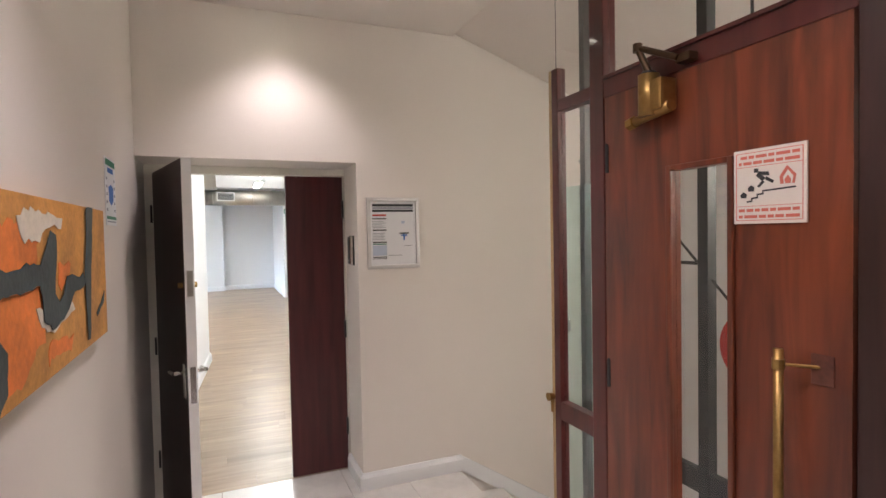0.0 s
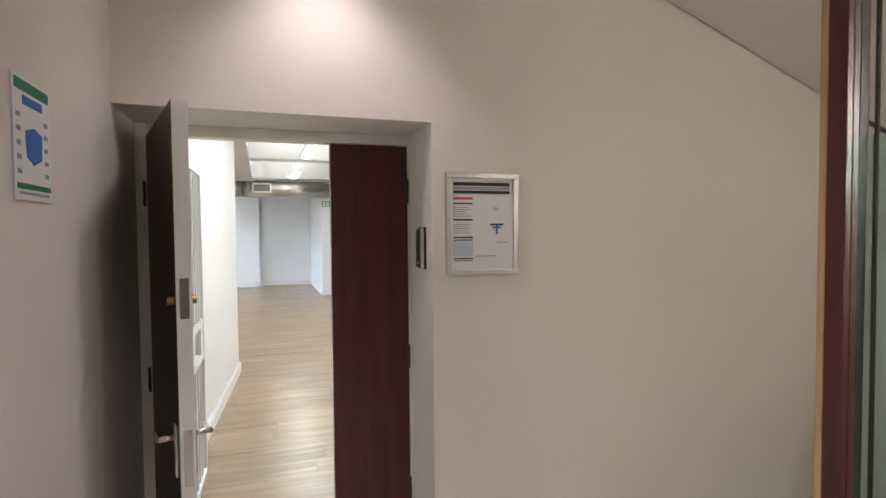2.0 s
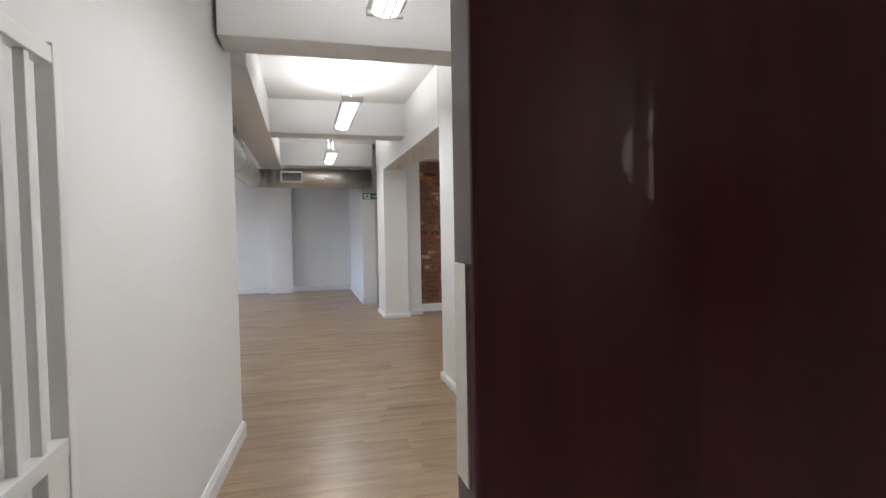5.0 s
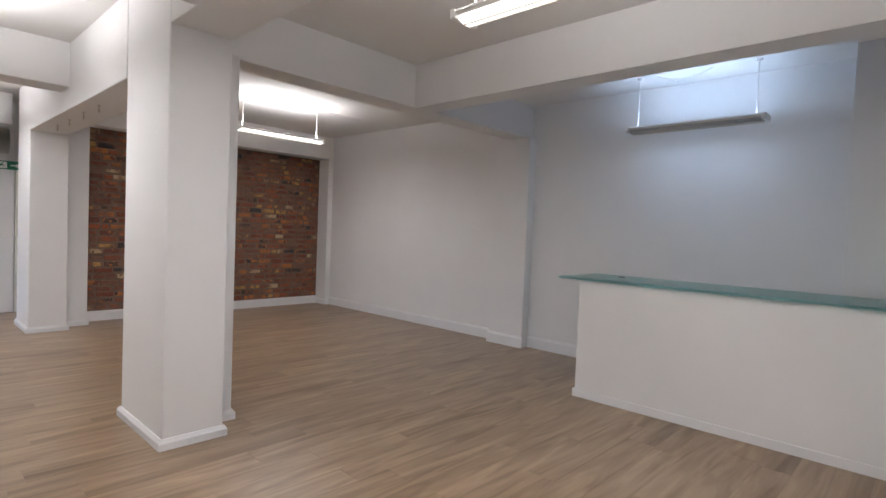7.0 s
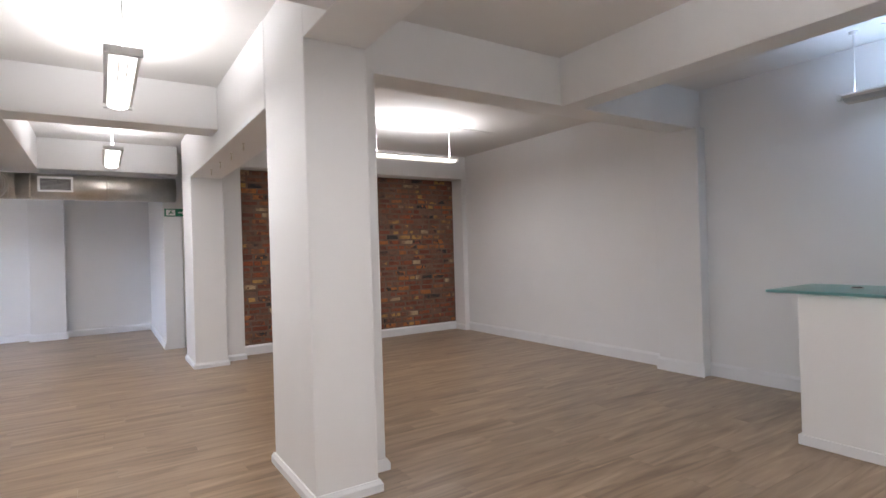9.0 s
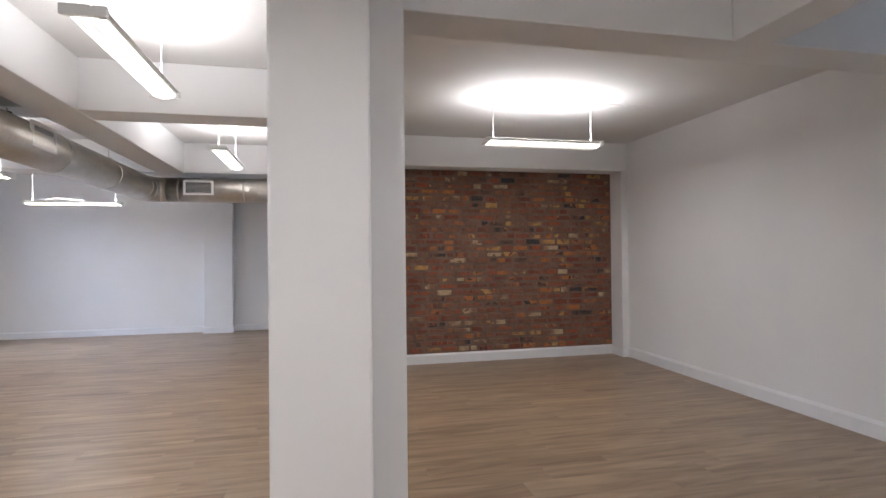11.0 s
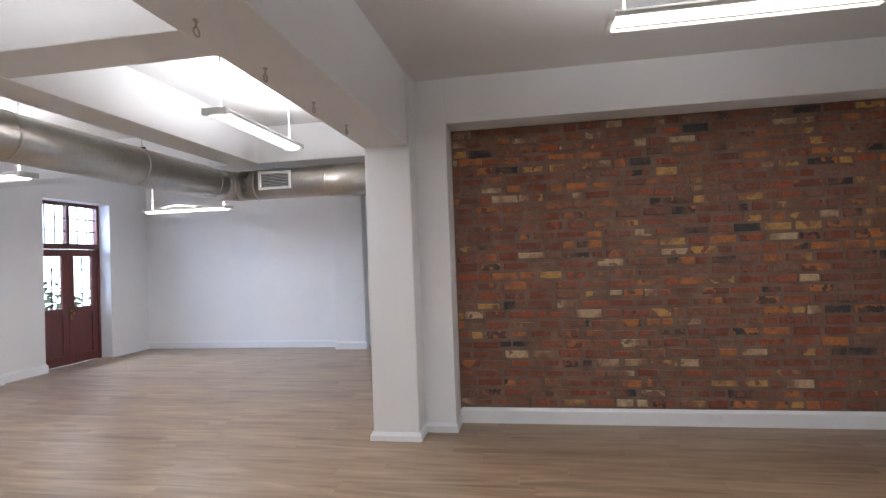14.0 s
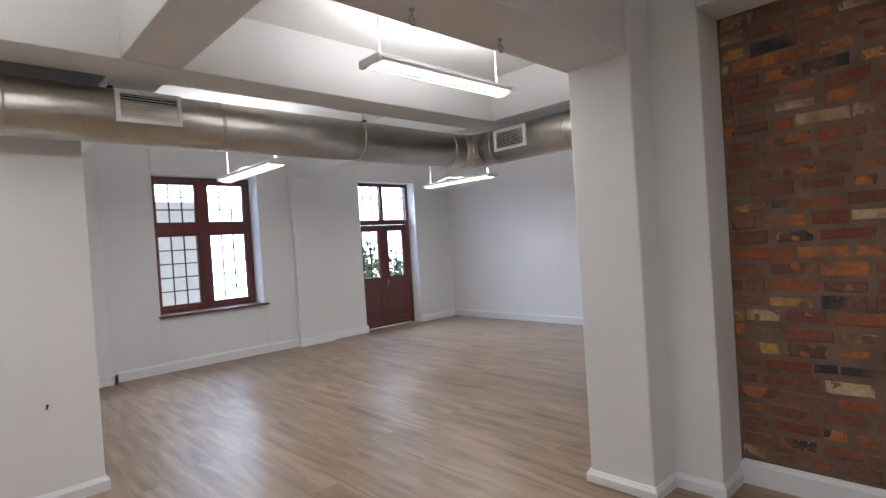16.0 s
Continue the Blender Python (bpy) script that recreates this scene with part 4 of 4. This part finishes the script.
for z in (0.46, 1.19):
    part("collar", tube(bag(), (-0.07, 0.13, z - 0.012), (-0.07, 0.13, z + 0.012), 0.014, None, 14), BRASS, handle)
    part("standoff", tube(bag(), (-0.07, 0.13, z), (-0.02, 0.065, z), 0.004, None, 10), BRASS, handle)
    part("standoff_rose", box(bag(), -0.024, -0.02, 0.035, 0.085, z - 0.04, z + 0.03, 0.002), WORN, handle, "dull worn fixing plate")
cl = part("closer", box(bag(), -0.085, -0.02, 0.468, 0.545, 1.862, 1.955, 0.01), BRASS, dl, "aged brass door closer")
part("closer_drum", tube(bag(), (-0.065, 0.535, 1.85), (-0.065, 0.535, 1.975), 0.032, None, 20), BRASS, cl, "", True)
part("closer_cap", tube(bag(), (-0.065, 0.535, 1.975), (-0.065, 0.535, 1.985), 0.026, 0.02, 20), DARKSTEEL, cl, "", True)
part("closer_foot", tube(bag(), (-0.06, 0.455, 1.868), (-0.06, 0.612, 1.846), 0.018, 0.013, 14), BRASS, cl, "", True)
part("foot_nut", tube(bag(), (-0.06, 0.600, 1.848), (-0.06, 0.626, 1.844), 0.02, None, 6), BRASS, cl)
bm = tube(bag(), (-0.065, 0.535, 1.98), (-0.07, 0.575, 2.068), 0.012, 0.01, 10)
tube(bm, (-0.07, 0.575, 2.068), (-0.05, 0.44, 2.0), 0.01, None, 10)
tube(bm, (-0.07, 0.575, 2.055), (-0.07, 0.575, 2.08), 0.015, None, 12)
box(bm, -0.05, -0.014, 0.40, 0.45, 1.985, 2.01, 0.003)
part("closer_arm", bm, material("dark_bronze", (0.10, 0.06, 0.035), 0.4, 0.8, vary=0.3, bump=0.03), cl, "dark bronze hinged arm")
sg = thing("warning_sign", "white safety sign with black pictogram and red print", "sign", (1.442, -0.602, 1.528))
PALERED = material("faded_red_ink", (0.60, 0.16, 0.12), 0.6, vary=0.15, bump=0)
part("plate", box(bag(), -0.006, 0, 0, 0.188, 0, 0.188, 0.002), material("ivory_sign_board", (0.70, 0.66, 0.60), 0.45, vary=0.04, bump=0.01), sg)
for y0, y1, z0, z1 in ((0.008, 0.18, 0.008, 0.0095), (0.008, 0.18, 0.1785, 0.18), (0.008, 0.0095, 0.0095, 0.1785), (0.1785, 0.18, 0.0095, 0.1785), (0.0095, 0.1785, 0.143, 0.1442), (0.0095, 0.1785, 0.044, 0.0452)):
    part("border", box(bag(), -0.007, -0.006, y0, y1, z0, z1), PALERED, sg)
words = random.Random(8)
for z in (0.168, 0.153, 0.034, 0.018):
    y = 0.016
    while y < 0.165:
        w = min(words.uniform(0.012, 0.035), 0.172 - y)
        part("print_bar", box(bag(), -0.0072, -0.006, y, y + w, z - 0.0038, z + 0.0038), PALERED, sg)
        y += w + 0.005
bm = bag()
for pth in ([(0.025, 0.083), (0.105, 0.079), (0.105, 0.072), (0.12, 0.071), (0.12, 0.063), (0.135, 0.062), (0.135, 0.055), (0.15, 0.054), (0.15, 0.058), (0.138, 0.059), (0.138, 0.066), (0.123, 0.067),
             (0.123, 0.075), (0.108, 0.076), (0.108, 0.083), (0.025, 0.087)],
            [(0.108, 0.105), (0.125, 0.12), (0.118, 0.127), (0.10, 0.112)], [(0.09, 0.118), (0.12, 0.122), (0.118, 0.13), (0.092, 0.127)], [(0.10, 0.108), (0.082, 0.098), (0.078, 0.104), (0.098, 0.116)],
            [(0.108, 0.107), (0.122, 0.093), (0.116, 0.09), (0.102, 0.103)], [(0.119, 0.128), (0.13, 0.128), (0.13, 0.138), (0.119, 0.138)],
            [(0.131, 0.082), (0.145, 0.082), (0.147, 0.09), (0.138, 0.097), (0.130, 0.092)], [(0.152, 0.066), (0.166, 0.066), (0.168, 0.074), (0.16, 0.081), (0.151, 0.076)]):
    poly(bm, [(-0.006, y, z) for y, z in pth], (-0.0013, 0, 0))
part("pictogram", bm, INK, sg)
bm = bag()
for pth in ([(0.028, 0.094), (0.034, 0.094), (0.03, 0.11), (0.044, 0.128), (0.056, 0.11), (0.054, 0.094), (0.062, 0.094), (0.064, 0.112), (0.046, 0.137), (0.024, 0.114)], [(0.038, 0.094), (0.05, 0.094), (0.052, 0.104), (0.044, 0.114), (0.037, 0.104)]):
    poly(bm, [(-0.006, y, z) for y, z in pth], (-0.0013, 0, 0))
part("flame_mark", bm, PALERED, sg)

# ---- stairwell beyond the glass ----
hr = thing("hose_reel", "red fire hose reel on the white stairwell wall", "hose reel", (3.2, 0.74, 0.80))
part("drum_disc", tube(bag(), (-0.16, 0, 0), (-0.14, 0, 0), 0.22, None, 36), RED, hr)
part("drum_disc", tube(bag(), (-0.03, 0, 0), (-0.01, 0, 0), 0.22, None, 36), RED, hr)
part("hose", tube(bag(), (-0.14, 0, 0), (-0.03, 0, 0), 0.18, None, 28), BLACK, hr)
part("hub", tube(bag(), (-0.185, 0, 0), (0, 0, 0), 0.04, None, 18), RED, hr)
part("label_plate", box(bag(), -0.163, -0.16, -0.03, 0.12, -0.165, -0.115), PAPER, hr)
part("label_plate", box(bag(), -0.163, -0.16, -0.17, -0.10, 0.03, 0.12), PAPER, hr)
part("hub_cap", tube(bag(), (-0.195, 0, 0), (-0.184, 0, 0), 0.03, 0.022, 18), PAPER, hr)
for k in range(6):
    a = radians(60 * k)
    part("bolt", tube(bag(), (-0.165, 0.07 * math.cos(a), 0.07 * math.sin(a)), (-0.16, 0.07 * math.cos(a), 0.07 * math.sin(a)), 0.008, None, 8), STEEL, hr)
part("valve_wheel", tube(bag(), (-0.11, -0.03, -0.585), (-0.08, -0.03, -0.585), 0.065, None, 18), RED, hr)
part("pipe", tube(bag(), (-0.06, -0.03, -0.80), (-0.06, -0.03, -0.50), 0.02, None, 12), RED, hr)
part("valve", tube(bag(), (-0.06, 0, -0.50), (-0.06, 0, -0.22), 0.025, None, 12), RED, hr)
fs = thing("fire_sign", "white fire point sign with two red discs on the wall", "sign", (3.2, 0.60, 1.32))
part("plate", box(bag(), -0.005, 0, 0, 0.34, 0, 0.16), PAPER, fs)
for y in (0.09, 0.25):
    part("red_disc", tube(bag(), (-0.005, y, 0.08), (-0.008, y, 0.08), 0.06, None, 24), REDINK, fs)
rail = thing("stair_rail", "dark steel stair rail with tall posts and thin cables", "stair rail", (0, 0, 0))
for x, y, w, zb in ((1.70, 0.53, 0.017, -0.17), (2.10, 0.24, 0.026, -0.51)):
    part("post", box(bag(), x - w, x + w, y - w, y + w, zb, 2.69 - (x - 1.56) * 0.353, 0.003), DARKSTEEL, rail)
for p, q in (((1.75, 0.636, 1.843), (1.75, 0.322, 1.609)), ((2.1, 0.391, 1.472), (2.1, -0.085, 1.006)), ((2.10, 0.03, -0.5), (2.10, 0.03, 2.5)), ((1.735, 0.50, -0.17), (1.73, 0.505, 2.62))):
    part("cable", tube(bag(), p, q, 0.006, None, 8), DARKSTEEL, rail)
part("stringer", box(bag(), 2.08, 2.12, -1.6, 0.45, 0.368, 0.468, 0.003), DARKSTEEL, rail)
part("crossbar", box(bag(), 2.095, 2.105, 0.266, 0.5, 1.36, 1.375), DARKSTEEL, rail)
# spotlight over the doorway
sp = thing("ceiling_spotlight", "small round lit ceiling spotlight; one seen, two added out of view", "spotlight", (0.50, 1.36, 2.75))
part("bezel", tube(bag(), (0, 0, -0.03), (0, 0, 0), 0.045, 0.05, 24), CHROME, sp)
part("lens", tube(bag(), (0, 0, -0.034), (0, 0, -0.0295), 0.036, None, 24), SPOTLIT, sp)
HALLC = (1.0, 0.82, 0.855)
lamp("spot_beam", "SPOT", look((0.50, 1.36, 2.70), (0.50, 1.46, 0)), 17, HALLC, 0.09, None, 110, 0.8)
# two more spotlights, added out of view to brighten the landing
for n_, (sx, sy) in enumerate(((0.55, -0.6), (0.55, -2.2))):
    added_spot = thing("ceiling_spotlight", "small round lit ceiling spotlight; one seen, two added out of view", "spotlight", (sx, sy, 2.75))
    part("bezel", tube(bag(), (0, 0, -0.03), (0, 0, 0), 0.045, 0.05, 24), CHROME, added_spot)
    part("lens", tube(bag(), (0, 0, -0.034), (0, 0, -0.0295), 0.036, None, 24), SPOTLIT, added_spot)
    lamp("spot_beam", "SPOT", look((sx, sy, 2.70), (sx, sy, 0)), 44, HALLC, 0.2, None, 130, 0.6)
# unseen wall light, added only to brighten the stairwell behind the glass
st = thing("added_stair_light", "small round lit wall light, added unseen to brighten the stairwell", "wall light", (3.2, -0.9, 1.95))
part("rim", tube(bag(), (0, 0, 0), (-0.05, 0, 0), 0.06, 0.055, 20), CHROME, st)
part("lens", tube(bag(), (-0.05, 0, 0), (-0.056, 0, 0), 0.04, None, 20), SPOTLIT, st)
lamp("stair_fill", "POINT", pose(3.0, -0.9, 1.95), 34, (1, 0.88, 0.78), 0.35)

# ---- outside the window ----
slab("ground", -400, -4.6, -400, 400, -4.2, -4.0, GROUND, "grey paved street outside", "ground")
fa = thing("opposite_building", "pale rendered building across the street with sash windows", "building", (-16, 6.3, -4))
part("wall", box(bag(), -6, 0, -6, 8.0, 0, 12), FACADE, fa)
part("cornice", box(bag(), -6.1, 0.3, -6.1, 8.2, 12, 12.5), FACADE, fa)
for i in range(5):
    for j in range(3):
        y, z = -4.6 + i * 2.4, 2.0 + j * 3.3
        w_ = part("window_frame", box(bag(), 0, 0.08, y, y + 1.3, z, z + 1.9), WHITE, fa)
        part("window_pane", box(bag(), 0.06, 0.09, y + 0.1, y + 1.2, z + 0.1, z + 1.8), DARKSTEEL, w_)
        part("cross_bar", box(bag(), 0.085, 0.11, y + 0.1, y + 1.2, z + 0.92, z + 0.98), WHITE, w_)
rng = random.Random(4)


def tree(x, y, height):
    t = thing("street_tree", "leafy green street tree outside the balcony door", "tree", (x, y, -4.0), "street trees")
    bm = tube(bag(), (0, 0, 0), (0.1, 0, height * 0.5), 0.2, 0.12, 10)
    for i in range(6):
        a = rng.uniform(0, 6.28)
        tube(bm, (0.1, 0, height * (0.35 + 0.03 * i)), (1.3 * math.cos(a), 1.3 * math.sin(a), height * rng.uniform(0.6, 0.85)), 0.08, 0.02, 6)
    part("trunk", bm, BARK, t)
    verts, faces = [], []
    for c in range(26):
        a, rr = rng.uniform(0, 6.28), rng.uniform(0.2, 1.7)
        cc = Vector((rr * math.cos(a), rr * math.sin(a), height * rng.uniform(0.45, 1.0)))
        for k in range(90):
            p = cc + Vector([rng.gauss(0, 0.33) for _ in range(3)])
            u, v = Vector([rng.uniform(-1, 1) for _ in range(3)]) * 0.09, Vector([rng.uniform(-1, 1) for _ in range(3)]) * 0.09
            b = len(verts)
            verts += [p - u, p + v, p + u, p - v]
            faces.append((b, b + 1, b + 2, b + 3))
    me = bpy.data.meshes.new("crown")
    me.from_pydata(verts, [], faces)
    me.materials.append(LEAF)
    new("crown", me).parent = t


tree(-12, 18.5, 5.0)
tree(-14, 21.5, 5.2)
tree(-11, 22.5, 4.9)
back_sky = built("backdrop", box(bag(), -60.2, -60, -90, 120, -4, 22), glow("bright_haze", (0.74, 0.87, 1.0), 6.0), "pale bright sky beyond the street", "sky")
# added area lamps outside, standing in for skylight through the two openings
SKYC = (0.54, 0.69, 1.0)
lamp("sky_window", "AREA", look((-7.0, 10.27, 3.75), (-2.0, 10.4, 1.0)), 380, SKYC, 4.6, 2.6)
lamp("sky_door", "AREA", look((-7.0, 13.43, 3.75), (-2.0, 12.6, 0.6)), 1500, SKYC, 2.8, 1.8)

# ---- marble tiles of the landing ----
floor_l = bpy.data.objects["floor_landing"]
T = 0.352
tile_me = mesh("tile", box(bag(), -T / 2 + 0.0015, T / 2 - 0.0015, -T / 2 + 0.0015, T / 2 - 0.0015, -0.012, 0.0), MARBLE)
for i in range(5):
    for j in range(15):
        x, y = -0.2 + T * (i + 0.5), 1.98 - T * (j + 0.5)
        tl = new("tile", tile_me)
        tl.location = (x, y, 0)
        tl.parent = floor_l

# ---- bricks of the panel ----
back = bpy.data.objects["wall_brick_back"]
brng = random.Random(11)


def brick_mesh(length, seed):
    r = random.Random(seed)
    bm = box(bag(), -length / 2, length / 2, -0.012, 0.012, -0.0365, 0.0365)
    edges = [e for e in bm.edges if all(v.co.y < 0 for v in e.verts)]
    bmesh.ops.bevel(bm, geom=edges, offset=0.006, segments=1, affect="EDGES")
    for v in bm.verts:
        if v.co.y < 0:
            v.co += Vector((r.uniform(-0.004, 0.004), r.uniform(-0.003, 0.002), r.uniform(-0.004, 0.004)))
    return bm


LENGTHS = (0.220, 0.220, 0.220, 0.105, 0.16)
KINDS = [(w, mesh("brick", brick_mesh(w, 50 + 7 * k + q), BRICK)) for k, w in enumerate(LENGTHS) for q in range(3)]
rest_v, rest_f, count = [], [], 0
spots = []
COURSES = 29
PITCH = (2.645 - 0.135) / COURSES
for c in range(COURSES):
    x = 2.41 - brng.uniform(0, 0.2)
    while x < 6.10:
        w, me = brng.choice(KINDS)
        a, b = x, x + w
        x = b + 0.011
        a, b = max(a, 2.409), min(b, 6.101)
        if b - a < 0.03:
            continue
        if b - a < w - 0.001:
            w, me = b - a, mesh("brick", brick_mesh(b - a, c), BRICK)
        spots.append((a, b, 0.135 + PITCH * (c + 0.5), w, me))
spots.sort(key=lambda s: s[0] + 0.0001 * s[2])
for k, (a, b, z, w, me) in enumerate(spots):
    depth = brng.uniform(-0.004, 0.004)
    if k < 300:
        ob = new("brick", me)
        ob.location = ((a + b) / 2, 10.807 + depth, z + brng.uniform(-0.006, 0.006))
        ob.scale = (brng.uniform(0.74, 1.03), 1, brng.uniform(0.58, 1.0))
        ob.rotation_euler = (0, radians(brng.uniform(-1.3, 1.3)), 0)
        ob.parent = back
    else:
        base = len(rest_v)
        sx, sz = brng.uniform(0.84, 1.0), brng.uniform(0.66, 0.98)
        rest_v += [Vector((v.co.x * sx, v.co.y, v.co.z * sz)) + Vector(((a + b) / 2, 10.807 + depth, z)) for v in me.vertices]
        rest_f += [tuple(base + i for i in p.vertices) for p in me.polygons]
rest = bpy.data.meshes.new("brick_rest")
rest.from_pydata(rest_v, [], rest_f)
rest.materials.append(BRICKREST)
ob = tagged(new("brickwork", rest), kind="stuff")
ob.parent = back

# ---- laminate planks ----
fl = bpy.data.objects["floor"]
PW, PL = 0.192, 1.29
plank_me = mesh("plank", box(bag(), -PL / 2 + 0.0006, PL / 2 - 0.0006, -PW / 2 + 0.0006, PW / 2 - 0.0006, -0.012, 0.0), FLOORWOOD)
rest_v, rest_f = [], []
frng = random.Random(3)
near = 0
rows_n = int((15.0 - 1.98) / PW) + 1
for j in range(rows_n):
    y = 1.98 + PW * (j + 0.5)
    x = -4.5 - frng.uniform(-0.5, 0.5) * PL
    while x < 7.0:
        if near < 300 and -0.3 < x < 5.6 and y < 12.0:
            ob = new("plank", plank_me)
            ob.location = (x, y, 0)
            ob.parent = fl
            near += 1
        else:
            b = len(rest_v)
            rest_v += [(max(-4.52, min(6.4, x + sx * (PL / 2 - 0.0006))), y + sy * (PW / 2 - 0.0006), sz) for sz in (-0.012, 0) for sx, sy in ((-1, -1), (1, -1), (1, 1), (-1, 1))]
            rest_f += [(b, b + 3, b + 2, b + 1), (b + 4, b + 5, b + 6, b + 7)] + [(b + i, b + (i + 1) % 4, b + 4 + (i + 1) % 4, b + 4 + i) for i in range(4)]
        x += PL
me = bpy.data.meshes.new("planking")
me.from_pydata(rest_v, [], rest_f)
me.materials.append(FLOORREST)
ob = tagged(new("planking", me), kind="stuff")
ob.parent = fl
